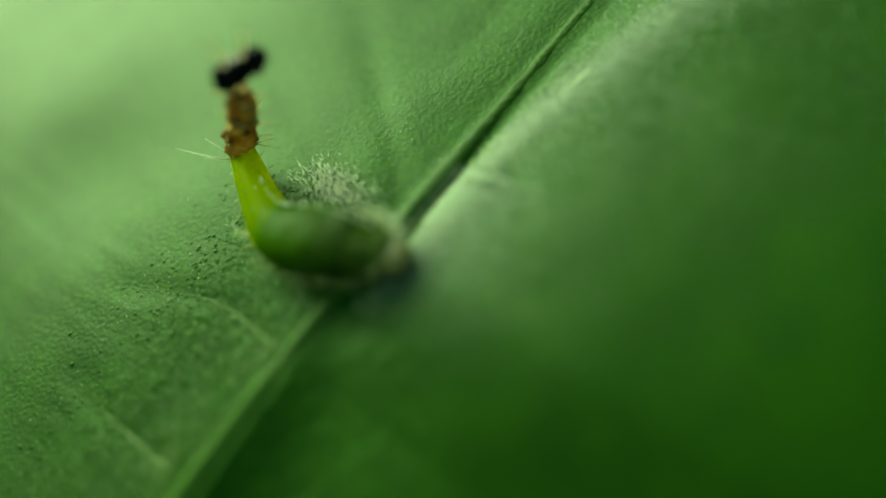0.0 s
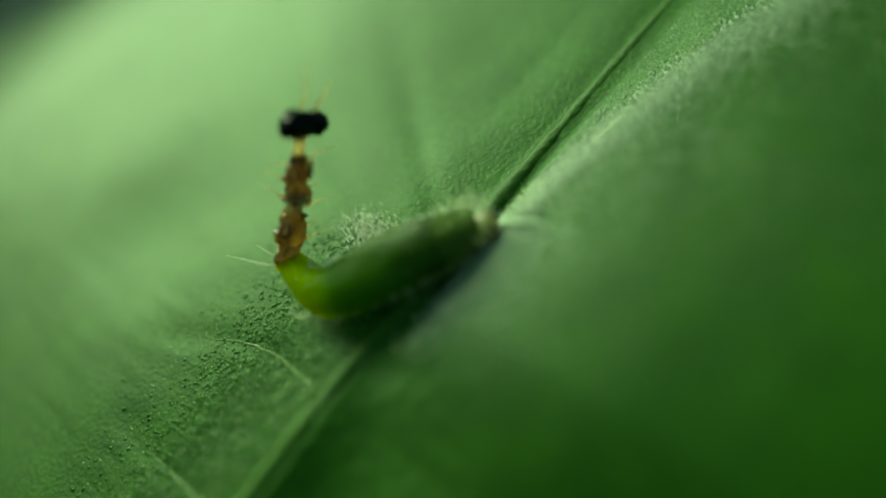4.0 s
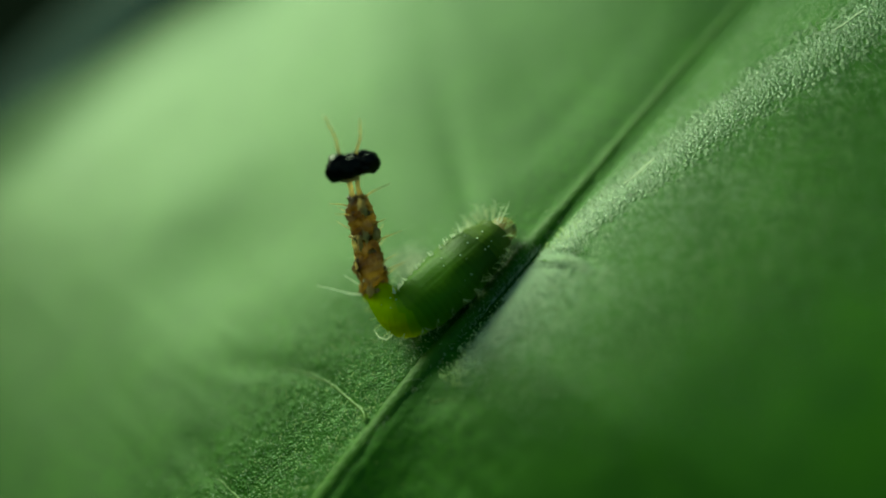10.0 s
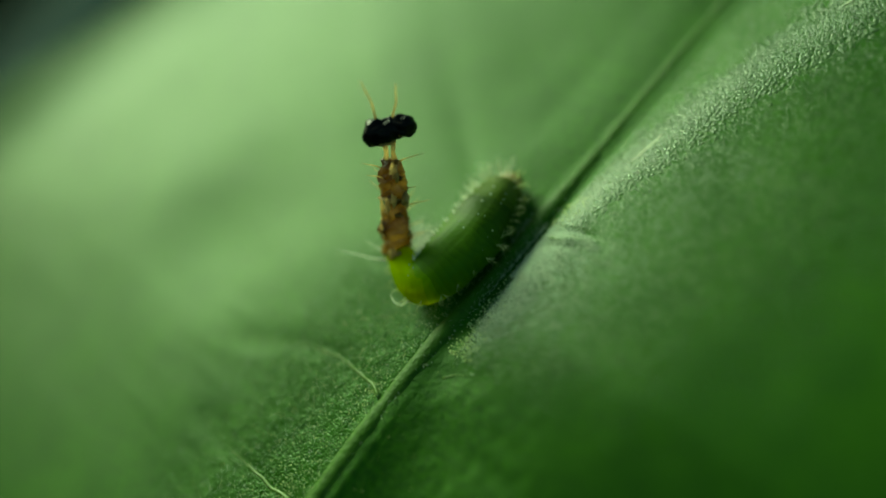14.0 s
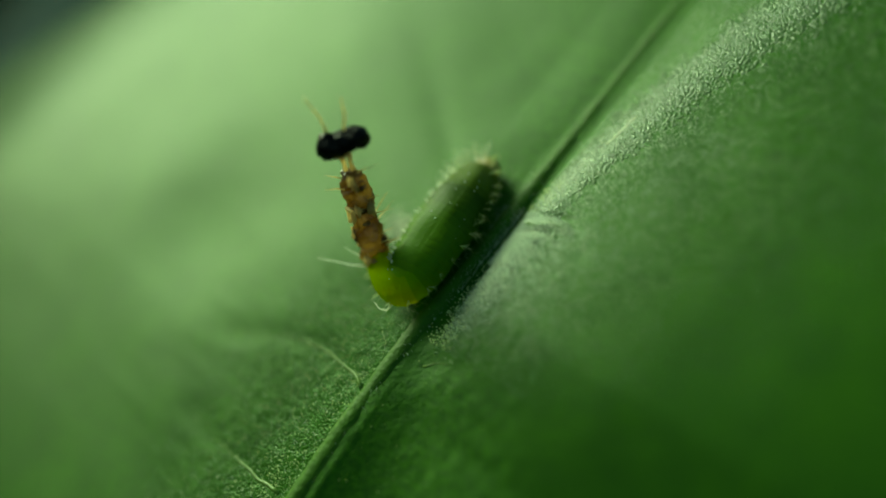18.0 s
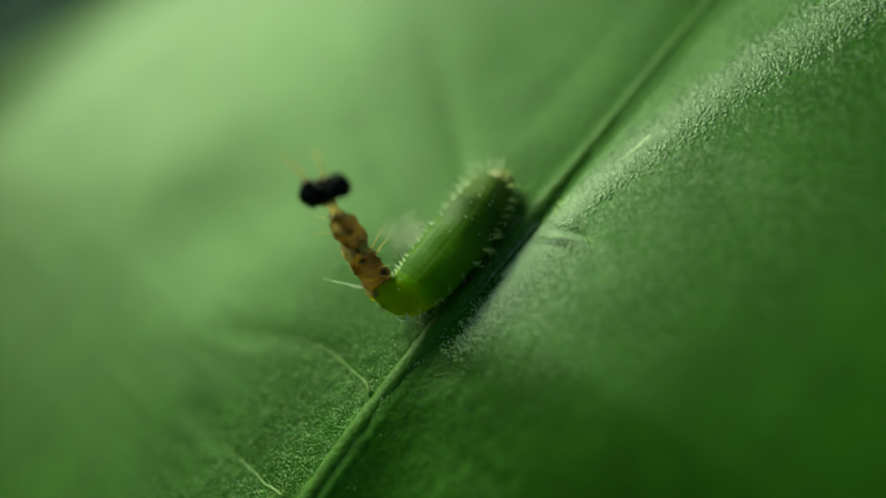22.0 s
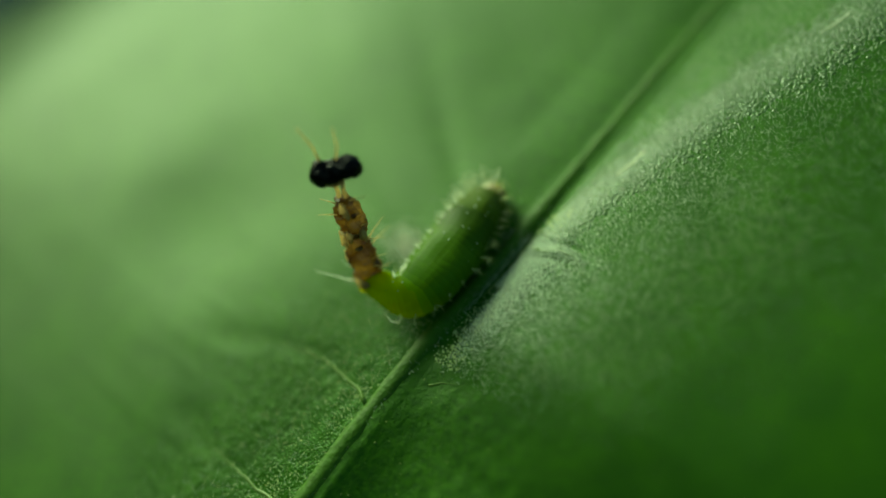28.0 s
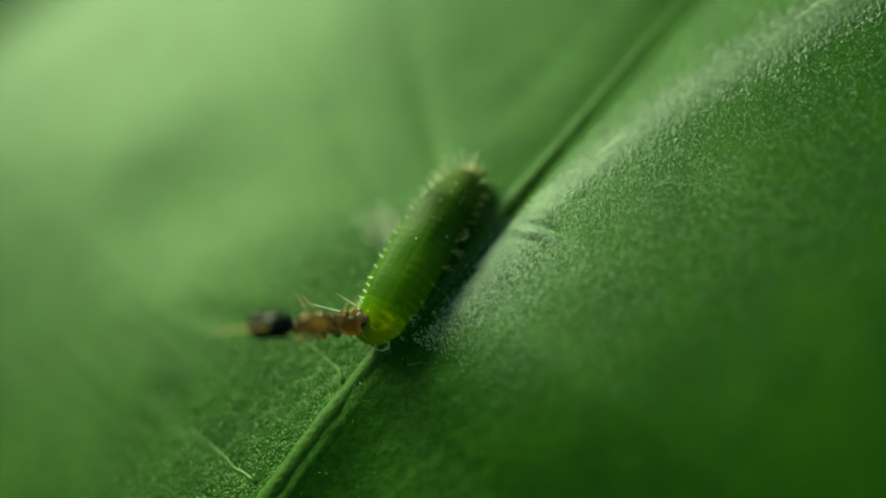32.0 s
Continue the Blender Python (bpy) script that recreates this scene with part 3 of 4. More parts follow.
def build_larva():
    larva = new("larva")
    larva.matrix_world = LEAF_POSE
    tagged(larva, "translucent green beetle larva carrying brown shed skins on its tail", "larva")
    spines = [spine_mesh(0.60, 1, 7, 0.010), spine_mesh(0.50, 2, 6, 0.010), spine_mesh(0.34, 3, 5, 0.010)]
    fringe = [spine_mesh(0.62, 14, 6, 0.026), spine_mesh(0.42, 15, 5, 0.024)]
    for me in fringe:
        me.materials.clear()
        me.materials.append(FRONT)
    bm = bmesh.new()
    tube(bm, [(0, 0, -0.03 * MM), (0, 0, 0.09 * MM), (0.02 * MM, 0, 0.22 * MM)], [0.055 * MM, 0.040 * MM, 0.008 * MM], 6)
    wart = bpy.data.meshes.new("tooth")
    bm.to_mesh(wart)
    bm.free()
    wart.materials.append(FRONT)
    bm = bmesh.new()
    tube(bm, [(0, 0, -0.02 * MM), (0, 0, 0.02 * MM), (0.01 * MM, 0, 0.055 * MM)], [0.036 * MM, 0.028 * MM, 0.008 * MM], 6)
    small = bpy.data.meshes.new("tooth")
    bm.to_mesh(small)
    bm.free()
    small.materials.append(FRONT)
    rnd = random.Random(12)
    rings = []
    for i in range(SEGMENTS):
        u = i / (SEGMENTS - 1)
        w, h = profile(u)
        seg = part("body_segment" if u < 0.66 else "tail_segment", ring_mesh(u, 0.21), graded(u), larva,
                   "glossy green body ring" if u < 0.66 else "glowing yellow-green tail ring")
        rings.append(seg)
        if 0 < i < SEGMENTS - 1 and (i % 2 or u < 0.3):
            for sx in (-1, 1, 1) if u > 0.26 else (-1, -1, -1, 1):
                sp = new("lateral_spine", fringe[0 if u < 0.14 else 1] if sx < 0 and u < 0.26 else spines[2 if sx < 0 else 0 if u < 0.35 else 1 if u < 0.7 else 2])
                sp.parent = seg
                sp.matrix_local = pose(sx * w * 0.93 * MM, 0, -0.12 * h * MM, 0, -12, 0 if sx > 0 else 180) @ pose(0, 0, 0, rnd.uniform(-60, 60), rnd.uniform(-15, 10), (18 if u < 0.3 else -14) * sx + rnd.uniform(-28, 28)) @ Matrix.Scale(rnd.uniform(0.6, 1.15), 4)
        if 1 < i < 26:
            spots = [(124, 1.0)] + [(rnd.uniform(15, 105), 0.5) for _ in range(4) if rnd.random() < (0.5 if u < 0.3 else 0.18)]
            for deg, size in spots:
                a = radians(deg)
                tooth = new("tooth", wart if size == 1.0 else small)
                tooth.parent = seg
                out = Vector((math.cos(a) * w, rnd.uniform(-0.1, 0.1), math.sin(a) * h))
                tooth.matrix_local = Matrix.Translation(out * 0.985 * MM) @ pose(0, 0, 0, rnd.uniform(-25, 25), 90 - deg + rnd.uniform(-14, 14), 0) @ Matrix.Scale(rnd.uniform(0.65, 1.15), 4)
    # a fan of spines round the front edge
    fans = [spine_mesh(0.52, 6, 6, 0.024), spine_mesh(0.68, 7, 7, 0.025), spine_mesh(0.42, 8, 5, 0.023)]
    for me in fans:
        me.materials.clear()
        me.materials.append(FRONT)
    for k in range(30):
        a = radians((-118 + 13 * k if k < 16 else -150 + 9 * (k - 16)) + rnd.uniform(-9, 9))
        sp = new("front_spine", fans[k % 3] if a < 0.3 else spines[1])
        sp.parent = rings[rnd.choice((0, 0, 1, 2))]
        sp.matrix_local = (pose(0.60 * math.sin(a) * MM, (0.10 + 0.30 * math.cos(a)) * MM, (0.10 + 0.20 * math.cos(a)) * MM)
                           @ pose(0, 0, 0, 0, 0, 90 - math.degrees(a)) @ pose(0, 0, 0, rnd.uniform(-90, 90), -rnd.uniform(5, 50), 0))
    # the dark gut near the front, seen as a patch on the back
    bm = bmesh.new()
    blob(bm, (0.05 * MM, 0, 0.56 * MM), (0.34 * MM, 0.30 * MM, 0.105 * MM), 3.3, 0.2, 1.6, 10, 16)
    part("gut_patch", bm, GUT, rings[5], "dark green patch of gut on the back")
    # head capsule tucked under the front ring
    bm = bmesh.new()
    blob(bm, (0, 0.42 * MM, -0.16 * MM), (0.48 * MM, 0.42 * MM, 0.38 * MM), 8, 0.06)
    head = part("head", bm, HEAD, rings[0], "small tan head capsule")
    for sx in (-1, 1):
        bm = bmesh.new()
        for k in range(3):
            blob(bm, (sx * 0.40 * MM, (0.58 + 0.04 * k) * MM, (-0.10 + 0.09 * k) * MM), (0.035 * MM,) * 3, k, 0.05, rings=5, sides=7)
        part("eye_spots", bm, EYE, rings[0], "row of tiny black eye spots")
    # long tail bristles, which keep their bearing while the tail swings
    bristles = []
    for px, py, pz, ln in ((-0.70, -0.50, 0.50, 1.95), (-0.74, -0.20, 0.64, 1.25), (-0.60, -0.66, 0.44, 1.1)):
        bm = bmesh.new()
        d = Vector((px, py, pz)).normalized() * ln
        tube(bm, [(0, 0, 0), (d * 0.5 + Vector((0.03, 0, -0.09))) * MM, d * MM], [0.034 * MM, 0.020 * MM, 0.005 * MM], 6)
        bristles.append(part("bristle", bm, FRONT, larva, "long pale tail bristle"))
    bm = bmesh.new()
    tube(bm, [Vector(p) * MM for p in ((0.62, 0, -0.30), (0.92, -0.10, -0.22), (1.02, -0.24, 0.02), (0.92, -0.38, 0.26))],
         [0.036 * MM, 0.030 * MM, 0.022 * MM, 0.006 * MM], 6)
    part("bristle", bm, FRONT, rings[21], "curved pale flank bristle")
    # the stack of cast skins, standing along its own z
    shield = new("skin_stack")
    shield.parent = larva
    bm = bmesh.new()
    rnd = random.Random(21)

    def crumple(bm, z0, z1, w, seed, bits):
        """One cast skin: a withered sack with many small folds on it."""
        rows, sides, n = [], 40, 46
        for i in range(n + 1):
            k = i / n
            z = z0 + (z1 - z0) * k
            f = 0.60 + 0.40 * math.sin(math.pi * min(1, 0.12 + 0.95 * k)) ** 0.7
            cx, cy = 0.09 * noise.noise(Vector((seed, z * 1.1, 0))), 0.09 * noise.noise(Vector((0, z * 1.1, seed)))
            row = []
            for q in range(sides):
                a = 2 * math.pi * q / sides
                d = Vector((math.cos(a), math.sin(a), 0))
                p = Vector((d.x * 0.4, d.y * 0.4, z))
                r = w * f * (1.08 + 0.40 * noise.noise(p * 2.6 + Vector((seed, 0, 0))) - 0.42 * abs(noise.noise(p * 5.2 + Vector((0, seed, 0))))
                             + 0.20 * noise.noise(p * 8.0 + Vector((seed, 0, 4))) + 0.07 * noise.noise(p * 19.0))
                row.append(bm.verts.new(Vector((cx + d.x * r, cy + d.y * r * 0.70, z + 0.10 * noise.noise(p * 5.0))) * MM))
            rows.append(row)
        for a, b in zip(rows, rows[1:]):
            for q in range(sides):
                bm.faces.new((a[q], a[(q + 1) % sides], b[(q + 1) % sides], b[q]))
        bm.faces.new(rows[0][::-1])
        bm.faces.new(rows[-1])
        for k in range(bits):
            a, z = rnd.uniform(0, 6.283), rnd.uniform(z0 + 0.05, z1 - 0.05)
            f = 0.74 + 0.26 * math.sin(math.pi * (z - z0) / (z1 - z0))
            blob(bm, Vector((math.cos(a) * w * f * 0.78, math.sin(a) * w * f * 0.72, z)) * MM,
                 [rnd.uniform(0.08, 0.17) * MM, rnd.uniform(0.08, 0.17) * MM, rnd.uniform(0.05, 0.13) * MM], k * 1.3 + seed, 0.5, 2.0, 6, 8)

    crumple(bm, -0.02, 1.98, 0.46, 3.0, 3)
    lower = part("cast_skin", bm, SKIN, shield, "crumpled brown cast skin")
    bm = bmesh.new()
    crumple(bm, 1.90, 3.30, 0.42, 13.0, 2)
    part("cast_skin", bm, SKIN, shield, "crumpled brown cast skin")
    for k in range(9):
        a, z = rnd.choice((-1.7, -2.6, -0.9)) + rnd.uniform(-0.5, 0.5), (0.1, 0.25, 1.85, 1.95, 2.05, 2.1, 2.9, 1.1, 3.1)[k]
        bm = bmesh.new()
        blob(bm, Vector((math.cos(a) * 0.43, math.sin(a) * 0.42, z)) * MM, [rnd.uniform(0.05, 0.11) * MM, rnd.uniform(0.03, 0.06) * MM, rnd.uniform(0.12, 0.26) * MM], 50 + k, 0.9, 2.6, 12, 14)
        part("skin_flake", bm, SKIN_PALE, shield, "pale papery flake of skin")
    bm = bmesh.new()
    tube(bm, [(-0.16 * MM, 0, 3.1 * MM), (-0.10 * MM, 0.03 * MM, 3.5 * MM), (-0.14 * MM, 0, 3.98 * MM)], [0.12 * MM, 0.07 * MM, 0.10 * MM], 8)
    part("neck", bm, SKIN_PALE, shield, "thin pale dry strut under the black lump")
    bm = bmesh.new()
    tube(bm, [(0.14 * MM, 0, 3.1 * MM), (0.09 * MM, -0.03 * MM, 3.55 * MM), (0.15 * MM, 0, 4.0 * MM)], [0.11 * MM, 0.065 * MM, 0.09 * MM], 8)
    part("neck", bm, SKIN_PALE, shield, "thin pale dry strut under the black lump")
    bm = bmesh.new()
    blob(bm, (-0.08 * MM, 0.02 * MM, 2.05 * MM), (0.34 * MM, 0.34 * MM, 0.10 * MM), 31, 0.4, 2.2)
    part("skin_fold", bm, SKIN_PALE, shield, "pale fold between two skins")
    # the black lump at the top, which turns on the neck
    bm = bmesh.new()
    blob(bm, (-0.35 * MM, 0, 0.20 * MM), (0.40 * MM, 0.40 * MM, 0.40 * MM), 2.2, 0.24, 2.1, 20, 28)
    blob(bm, (0.04 * MM, 0.04 * MM, 0.21 * MM), (0.50 * MM, 0.38 * MM, 0.37 * MM), 5.1, 0.24, 2.1, 20, 28)
    blob(bm, (0.44 * MM, 0, 0.28 * MM), (0.40 * MM, 0.36 * MM, 0.36 * MM), 7.4, 0.24, 2.1, 20, 28)
    blob(bm, (-0.50 * MM, 0.04 * MM, 0.05 * MM), (0.24 * MM, 0.28 * MM, 0.28 * MM), 9.7, 0.24, 2.1, 20, 28)
    lump = part("black_lump", bm, BLACK, shield, "dried glossy black lump")
    # pale strip that stands in for rim light on the lump's underside
    bm = bmesh.new()
    blob(bm, (-0.16 * MM, 0.05 * MM, -0.17 * MM), (0.34 * MM, 0.26 * MM, 0.07 * MM), 4.4, 0.3, 1.8, 8, 14)
    part("rim", bm, SKIN_PALE, lump, "pale rim added for the light caught under the lump")
    for k, (x0, tip) in enumerate(((-0.30, (-0.34, 0.0, 1.35)), (0.12, (0.26, 0.05, 1.15)))):
        bm = bmesh.new()
        a = Vector((x0, 0, 0.45))
        t = Vector(tip)
        tube(bm, [a * MM, (a + t * 0.5 + Vector((0.09, 0, 0))) * MM, (a + t) * MM], [0.042 * MM, 0.028 * MM, 0.012 * MM], 6)
        part("feeler", bm, SKIN_PALE, lump, "thin amber bristle on the black lump")
    rnd = random.Random(4)
    for k in range(12):
        z = 0.5 + 3.0 * k / 12
        a = rnd.choice((0.2, 3.0)) + rnd.uniform(-0.9, 0.9)
        d = Vector((math.cos(a), math.sin(a), rnd.uniform(0.2, 0.7))).normalized()
        r = 0.34 if z < 2.2 else 0.26
        p = Vector((math.cos(a) * r, math.sin(a) * r, z))
        bm = bmesh.new()
        tube(bm, [p * MM, (p + d * 0.25 + Vector((0, 0, 0.03))) * MM, (p + d * rnd.uniform(0.5, 0.95)) * MM], [0.026 * MM, 0.018 * MM, 0.005 * MM], 5)
        part("skin_bristle", bm, SKIN_PALE, shield, "pale dry bristle")
    return larva, rings, shield, lump, bristles


LARVA, RINGS, SHIELD, LUMP, BRISTLES = build_larva()

# how the larva lies and bends, in millimetres over the leaf: seconds, front, middle, low tail, tail tip, top of the skins
BENDS = [
    (0, (0.32, 0.90, 0.75), (-1.38, 0.39, 0.80), (-3.32, 0.09, 0.75), (-6.11, 1.37, 1.10), (-3.94, 2.22, 4.78)),
    (0.5, (0.46, 1.37, 0.75), (-1.26, 0.49, 0.80), (-3.41, 0.06, 0.75), (-5.94, 1.02, 1.10), (-3.92, 2.53, 4.64)),
    (1, (0.61, 1.82, 0.75), (-1.10, 0.57, 0.80), (-3.45, 0.00, 0.75), (-5.69, 0.85, 1.10), (-3.66, 2.79, 4.43)),
    (1.5, (0.67, 2.30, 0.75), (-1.06, 0.82, 0.80), (-3.24, -0.07, 0.75), (-5.33, 0.53, 1.10), (-3.70, 2.87, 4.39)),
    (2, (0.76, 2.75, 0.75), (-0.97, 1.04, 0.80), (-2.96, -0.17, 0.75), (-4.96, 0.29, 1.10), (-3.89, 2.90, 4.41)),
    (2.5, (0.66, 2.84, 0.75), (-0.98, 1.12, 0.80), (-2.87, -0.23, 0.75), (-4.83, 0.15, 1.10), (-4.74, 3.23, 4.18)),
    (3, (0.42, 3.08, 0.75), (-0.98, 1.37, 0.80), (-2.58, -0.23, 0.75), (-4.54, -0.00, 1.10), (-4.11, 2.80, 4.40)),
    (3.5, (0.32, 3.21, 0.75), (-0.94, 1.51, 0.80), (-2.39, -0.23, 0.75), (-4.26, -0.11, 1.10), (-4.07, 2.79, 4.33)),
    (5.5, (-0.18, 3.16, 0.75), (-0.75, 1.34, 0.80), (-2.17, -0.42, 0.75), (-3.54, -0.49, 1.10), (-3.67, 2.03, 4.64)),
    (6, (-0.30, 3.18, 0.75), (-0.70, 1.34, 0.80), (-1.98, -0.34, 0.75), (-3.37, -0.40, 1.10), (-3.47, 2.04, 4.70)),
    (6.5, (-0.35, 3.16, 0.75), (-0.67, 1.31, 0.80), (-1.79, 0.05, 0.75), (-3.36, 0.30, 1.10), (-3.73, 2.84, 4.61)),
    (7, (-0.40, 3.22, 0.75), (-0.71, 1.39, 0.80), (-1.81, 0.09, 0.75), (-3.37, 0.22, 1.10), (-3.61, 2.57, 4.76)),
    (7.5, (-0.55, 3.33, 0.75), (-0.82, 1.52, 0.80), (-1.86, 0.14, 0.75), (-3.37, 0.22, 1.10), (-3.63, 2.46, 4.82)),
    (8, (-0.70, 3.47, 0.75), (-0.91, 1.69, 0.80), (-1.75, 0.19, 0.75), (-3.32, 0.23, 1.10), (-3.40, 2.43, 4.85)),
    (8.5, (-0.87, 3.60, 0.75), (-1.04, 1.86, 0.80), (-1.80, 0.24, 0.75), (-3.36, 0.26, 1.10), (-3.42, 2.52, 4.82)),
    (9, (-1.04, 3.73, 0.75), (-1.16, 2.00, 0.80), (-1.79, 0.30, 0.75), (-3.26, 0.28, 1.10), (-3.31, 2.50, 4.84)),
    (9.5, (-1.11, 3.79, 0.75), (-1.22, 2.06, 0.80), (-1.85, 0.38, 0.75), (-3.15, 0.37, 1.10), (-3.37, 2.40, 4.94)),
    (10, (-1.16, 3.84, 0.75), (-1.26, 2.09, 0.80), (-1.79, 0.44, 0.75), (-2.96, 0.43, 1.10), (-3.35, 2.31, 5.00)),
    (10.5, (-1.23, 3.94, 0.75), (-1.28, 2.15, 0.80), (-1.76, 0.55, 0.75), (-2.97, 0.62, 1.10), (-3.34, 2.49, 5.01)),
    (11, (-1.33, 4.12, 0.75), (-1.32, 2.27, 0.80), (-1.74, 0.73, 0.75), (-2.89, 0.88, 1.10), (-3.33, 2.68, 5.04)),
    (11.5, (-1.44, 4.29, 0.75), (-1.35, 2.38, 0.80), (-1.71, 0.82, 0.75), (-2.91, 0.96, 1.10), (-3.23, 2.64, 5.10)),
    (12, (-1.50, 4.45, 0.75), (-1.37, 2.49, 0.80), (-1.71, 0.87, 0.75), (-2.80, 1.00, 1.10), (-3.21, 2.79, 5.04)),
    (12.5, (-1.56, 4.57, 0.75), (-1.38, 2.59, 0.80), (-1.71, 0.88, 0.75), (-2.85, 0.98, 1.10), (-3.16, 2.79, 5.04)),
    (13, (-1.72, 4.55, 0.75), (-1.37, 2.50, 0.80), (-1.75, 0.88, 0.75), (-2.92, 1.02, 1.10), (-3.16, 3.01, 4.96)),
    (13.5, (-1.73, 4.57, 0.75), (-1.37, 2.49, 0.80), (-1.83, 0.86, 0.75), (-3.01, 1.06, 1.10), (-3.07, 3.24, 4.87)),
    (15.5, (-1.77, 4.65, 0.75), (-1.46, 2.59, 0.80), (-1.72, 0.68, 0.75), (-2.88, 0.95, 1.10), (-2.84, 3.02, 4.93)),
    (16, (-1.77, 4.63, 0.75), (-1.48, 2.59, 0.80), (-1.69, 0.69, 0.75), (-2.90, 1.08, 1.10), (-2.71, 3.41, 4.77)),
    (16.5, (-1.66, 4.69, 0.75), (-1.47, 2.77, 0.80), (-1.69, 0.83, 0.75), (-2.91, 1.08, 1.10), (-2.79, 3.54, 4.69)),
    (17, (-1.75, 4.63, 0.75), (-1.48, 2.62, 0.80), (-1.68, 0.69, 0.75), (-2.96, 1.03, 1.10), (-2.87, 3.34, 4.79)),
    (17.5, (-1.76, 4.61, 0.75), (-1.48, 2.56, 0.80), (-1.57, 0.57, 0.75), (-2.79, 0.88, 1.10), (-2.84, 2.92, 4.94)),
    (18, (-1.78, 4.61, 0.75), (-1.50, 2.55, 0.80), (-1.45, 0.47, 0.75), (-2.53, 0.61, 1.10), (-2.69, 2.19, 5.15)),
    (18.5, (-1.77, 4.61, 0.75), (-1.50, 2.56, 0.80), (-1.35, 0.43, 0.75), (-2.27, 0.42, 1.10), (-2.62, 1.61, 5.27)),
    (19, (-1.78, 4.59, 0.75), (-1.48, 2.52, 0.80), (-1.15, 0.29, 0.75), (-1.50, -0.08, 0.84), (-2.24, 0.43, 5.14)),
    (19.5, (-1.76, 4.58, 0.75), (-1.46, 2.52, 0.80), (-0.96, 0.19, 0.75), (-1.18, -0.36, 0.57), (-1.26, -1.33, 4.88)),
    (20, (-1.73, 4.58, 0.75), (-1.42, 2.52, 0.80), (-0.89, 0.16, 0.75), (-1.32, -0.77, 0.57), (-0.42, -3.01, 4.25)),
    (20.5, (-1.74, 4.59, 0.75), (-1.44, 2.56, 0.80), (-0.91, 0.19, 0.75), (-1.36, -0.79, 0.56), (-0.57, -2.93, 4.33)),
    (21, (-1.69, 4.56, 0.75), (-1.40, 2.55, 0.80), (-0.93, 0.23, 0.75), (-1.59, -0.70, 0.56), (-1.19, -2.27, 4.66)),
    (21.5, (-1.73, 4.54, 0.75), (-1.41, 2.50, 0.80), (-1.07, 0.31, 0.75), (-1.65, -0.47, 0.83), (-1.65, -1.08, 5.17)),
    (22, (-1.71, 4.53, 0.75), (-1.39, 2.47, 0.80), (-1.35, 0.47, 0.75), (-2.19, -0.11, 1.10), (-2.39, 0.50, 5.40)),
    (22.5, (-1.74, 4.53, 0.75), (-1.41, 2.47, 0.80), (-1.47, 0.59, 0.75), (-2.46, 0.11, 1.10), (-2.69, 1.33, 5.27)),
    (23, (-1.73, 4.51, 0.75), (-1.41, 2.47, 0.80), (-1.58, 0.71, 0.75), (-2.68, 0.27, 1.10), (-2.96, 2.04, 5.07)),
    (23.5, (-1.71, 4.48, 0.75), (-1.38, 2.43, 0.80), (-1.71, 0.76, 0.75), (-2.93, 0.51, 1.10), (-3.11, 2.79, 4.80)),
    (24, (-1.70, 4.47, 0.75), (-1.37, 2.42, 0.80), (-1.79, 0.85, 0.75), (-3.17, 0.74, 1.10), (-3.08, 3.34, 4.59)),
    (24.5, (-1.74, 4.48, 0.75), (-1.41, 2.42, 0.80), (-1.85, 0.97, 0.75), (-3.28, 1.27, 0.92), (-2.51, 4.12, 4.23)),
    (25, (-1.71, 4.48, 0.75), (-1.37, 2.42, 0.80), (-1.83, 1.02, 0.75), (-3.35, 1.55, 0.80), (-2.11, 4.41, 3.96)),
    (25.5, (-1.74, 4.47, 0.75), (-1.40, 2.40, 0.80), (-1.86, 0.98, 0.75), (-3.35, 1.41, 0.82), (-2.49, 4.29, 4.14)),
    (27.5, (-1.74, 4.47, 0.75), (-1.40, 2.39, 0.80), (-1.66, 0.73, 0.75), (-3.03, 0.40, 1.10), (-3.43, 2.25, 5.01)),
    (28, (-1.72, 4.47, 0.75), (-1.38, 2.38, 0.80), (-1.57, 0.64, 0.75), (-2.81, 0.21, 1.10), (-3.16, 1.47, 5.25)),
    (28.5, (-1.70, 4.46, 0.75), (-1.36, 2.37, 0.80), (-1.44, 0.52, 0.75), (-2.51, 0.03, 1.04), (-2.85, 0.69, 5.34)),
    (29, (-1.73, 4.46, 0.75), (-1.40, 2.38, 0.80), (-1.36, 0.45, 0.75), (-2.42, -0.13, 0.91), (-2.72, 0.12, 5.26)),
    (29.5, (-1.70, 4.46, 0.75), (-1.36, 2.38, 0.80), (-1.24, 0.36, 0.75), (-2.33, -0.29, 0.77), (-2.55, -0.45, 5.15)),
    (30, (-1.71, 4.46, 0.75), (-1.37, 2.38, 0.80), (-1.15, 0.29, 0.75), (-2.14, -0.45, 0.62), (-2.28, -1.02, 4.99)),
    (30.5, (-1.69, 4.45, 0.75), (-1.35, 2.36, 0.80), (-1.02, 0.20, 0.75), (-1.78, -0.66, 0.53), (-1.73, -1.82, 4.78)),
    (31, (-1.71, 4.45, 0.75), (-1.36, 2.36, 0.80), (-0.94, 0.12, 0.75), (-1.35, -0.87, 0.53), (-1.01, -2.77, 4.48)),
    (31.5, (-1.68, 4.46, 0.75), (-1.33, 2.36, 0.80), (-0.90, 0.09, 0.75), (-1.17, -0.91, 0.53), (-0.76, -3.10, 4.33)),
    (32, (-1.72, 4.45, 0.75), (-1.36, 2.35, 0.80), (-0.90, 0.06, 0.75), (-1.05, -0.95, 0.52), (-0.63, -3.31, 4.22)),
]


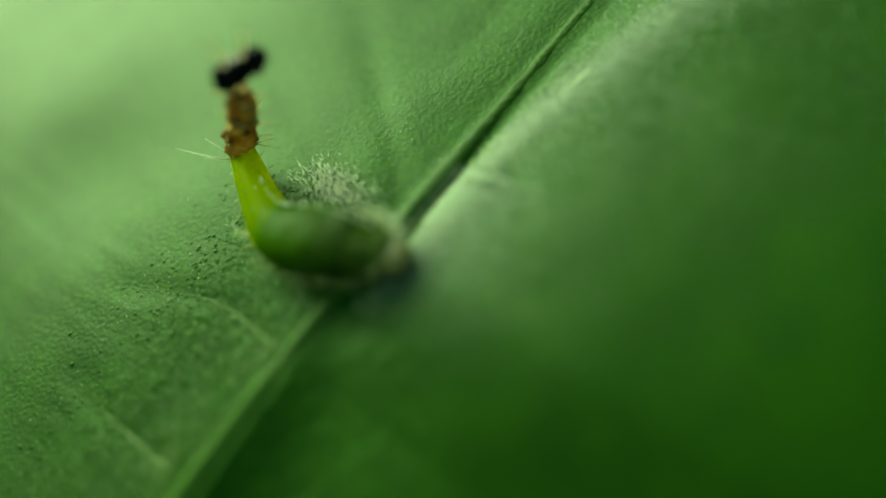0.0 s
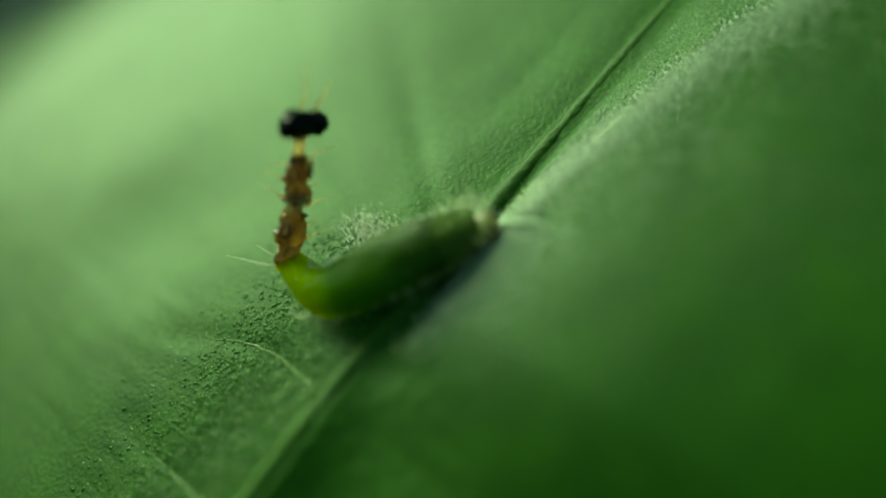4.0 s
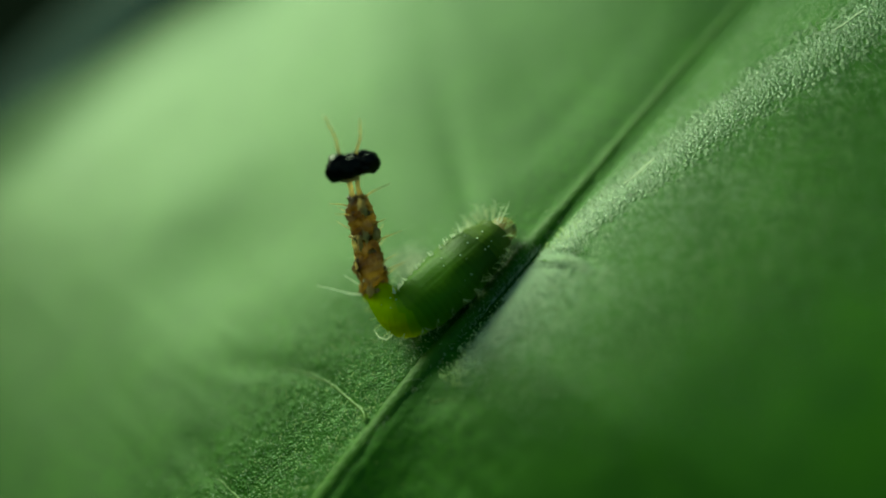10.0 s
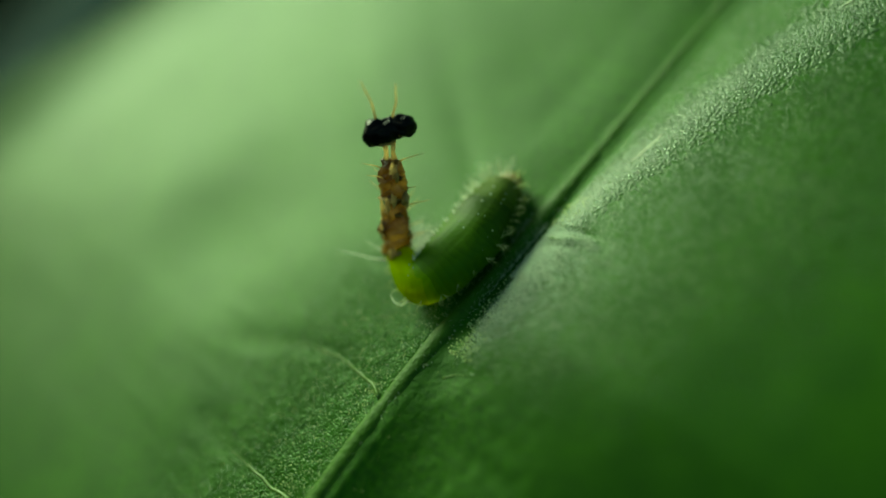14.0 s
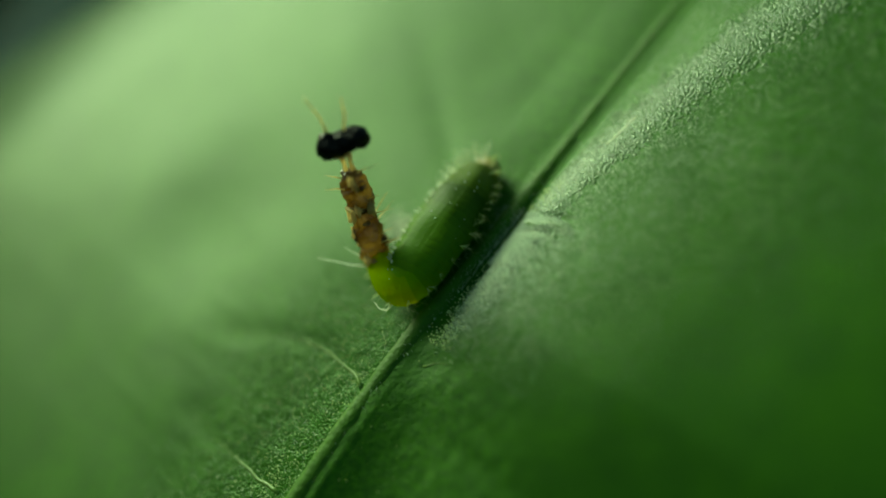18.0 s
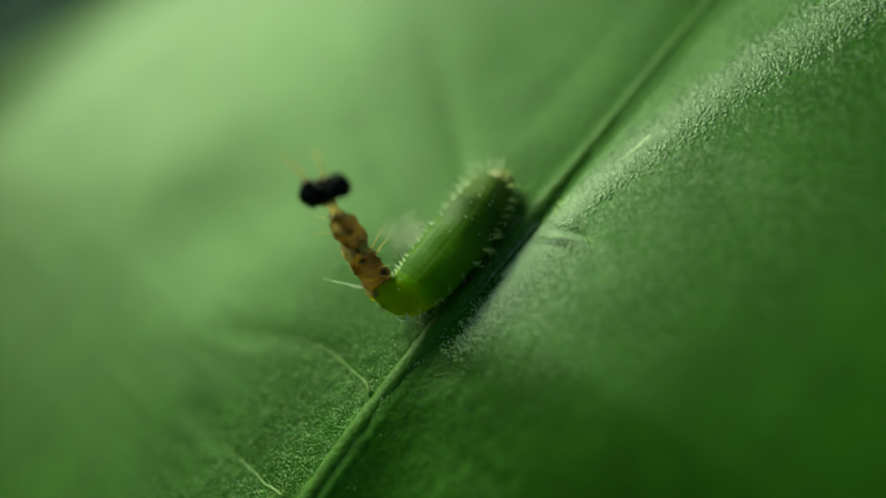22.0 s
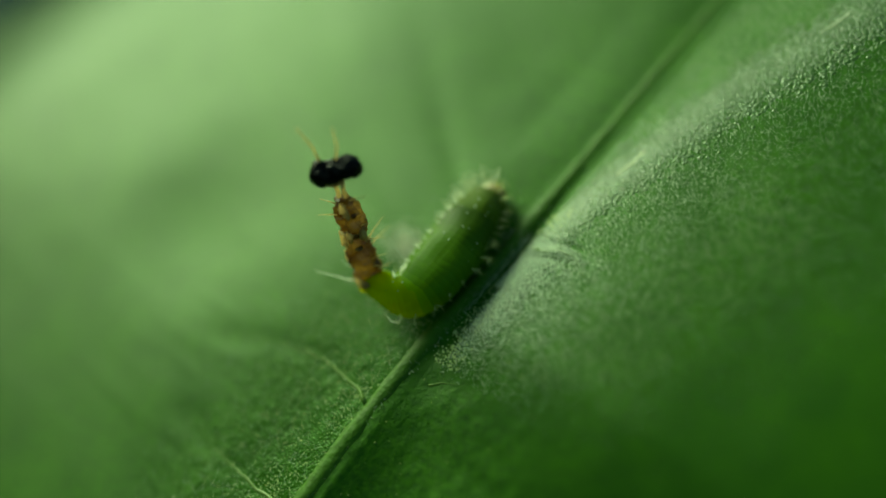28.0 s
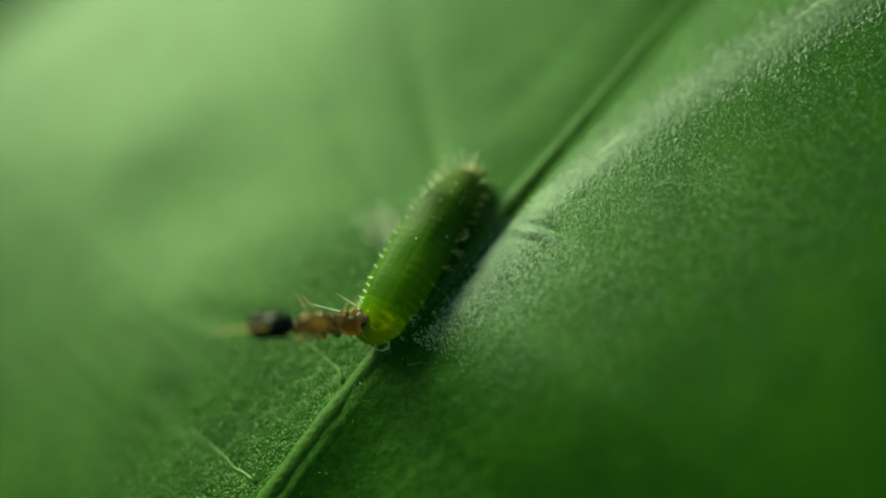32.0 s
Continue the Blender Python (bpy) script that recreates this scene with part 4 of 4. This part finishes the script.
def along(pts, s):
    """A smooth curve through the points, s from 0 to 1 by their spacing."""
    cum = [0.0]
    for a, b in zip(pts, pts[1:]):
        cum.append(cum[-1] + (b - a).length)
    d = s * cum[-1]
    i = max(0, min(len(pts) - 2, sum(c <= d for c in cum) - 1))
    k = (d - cum[i]) / (cum[i + 1] - cum[i])
    p0 = pts[i - 1] if i else pts[0] * 2 - pts[1]
    p3 = pts[i + 2] if i + 2 < len(pts) else pts[-1] * 2 - pts[-2]
    p1, p2 = pts[i], pts[i + 1]
    return 0.5 * (2 * p1 + (p2 - p0) * k + (2 * p0 - 5 * p1 + 4 * p2 - p3) * k * k + (3 * p1 - p0 - 3 * p2 + p3) * k ** 3)


def frame_of(origin, axis, up):
    """A pose at origin (millimetres) whose y is the axis and whose z leans to up."""
    y = axis.normalized()
    x = y.cross(up).normalized()
    z = x.cross(y)
    return Matrix((x, y, z)).transposed().to_4x4(), origin * MM


def motions():
    side = LEAF_POSE.to_3x3().transposed() @ Vector((1, 0, 0))
    above = LEAF_POSE.to_3x3().transposed() @ Vector((0, 0.643, 0.766))
    keys = [[] for _ in RINGS]
    stack, turn, tails = [], [], [[] for _ in BRISTLES]
    view = side.cross(above).normalized()
    for t, *pts in BENDS:
        front, mid, low, tip, top = (Vector(p) for p in pts)
        # when the tail swings down it folds in behind the last body rings
        fold = float(np.interp(t, [18.5, 19.5, 20, 21, 21.5, 22.5, 28.5, 29.5, 30.5, 31], [0, 0.6, 0.75, 0.75, 0.5, 0, 0, 0.25, 0.65, 0.75]))
        low = low.lerp(tip + Vector((0.35, 0, 0.1)), fold)
        line = [front + (front - mid).normalized() * 0.15, mid, low, tip]
        spans = [(b - a).length for a, b in zip(line, line[1:])]
        bend = (spans[0] + spans[1]) / sum(spans)
        for i in range(SEGMENTS):
            s = float(np.interp(i / (SEGMENTS - 1), [0, 0.62, 1], [0, bend, 1]))
            p = along(line, s)
            d = along(line, max(0, s - 0.03)) - along(line, min(1, s + 0.03))
            m, o = frame_of(p, d, Vector((0, 0, 1)))
            m.translation = o
            keys[i].append((t, m))
        z = (top - tip).normalized()
        twist = np.interp(t, [0, 1, 2, 3, 3.5, 5.5, 8, 10, 13, 18, 22], [12, 35, 60, 62, 55, 42, 36, 24, 12, 6, 0])
        x = (side - z * side.dot(z)).normalized()
        level = z.cross(above).normalized()
        x = (x + (level if level.dot(x) > 0 else -level)).normalized()
        x = (x - z * x.dot(z)).normalized()
        x = Matrix.Rotation(radians(float(twist)), 3, z) @ x
        m = Matrix((x, z.cross(x), z)).transposed().to_4x4()
        m.translation = (tip - z * 0.04) * MM
        stack.append((t, m))
        # the lump stays nearly level while the column leans
        lean = math.atan2(x.dot(above), x.dot(side))
        level_by = radians(float(np.interp(t, [0, 1, 2, 3.5, 8], [32, 42, 30, 12, 8]))) - lean
        q = m.to_3x3().transposed() @ Matrix.Rotation(level_by, 3, view) @ m.to_3x3()
        q = q.to_4x4()
        q.translation = Vector((0, 0, 4.02 * MM))
        turn.append((t, q))
        for k, rows in enumerate(tails):
            b = Matrix.Identity(4)
            b.translation = (along(line, 0.93) + Vector((-0.22, -0.05 + 0.06 * k, 0.08))) * MM
            rows.append((t, b))
    for seg, rows in zip(RINGS, keys):
        walk(seg, rows)
    walk(SHIELD, stack)
    walk(LUMP, turn)
    for b, rows in zip(BRISTLES, tails):
        walk(b, rows)


motions()
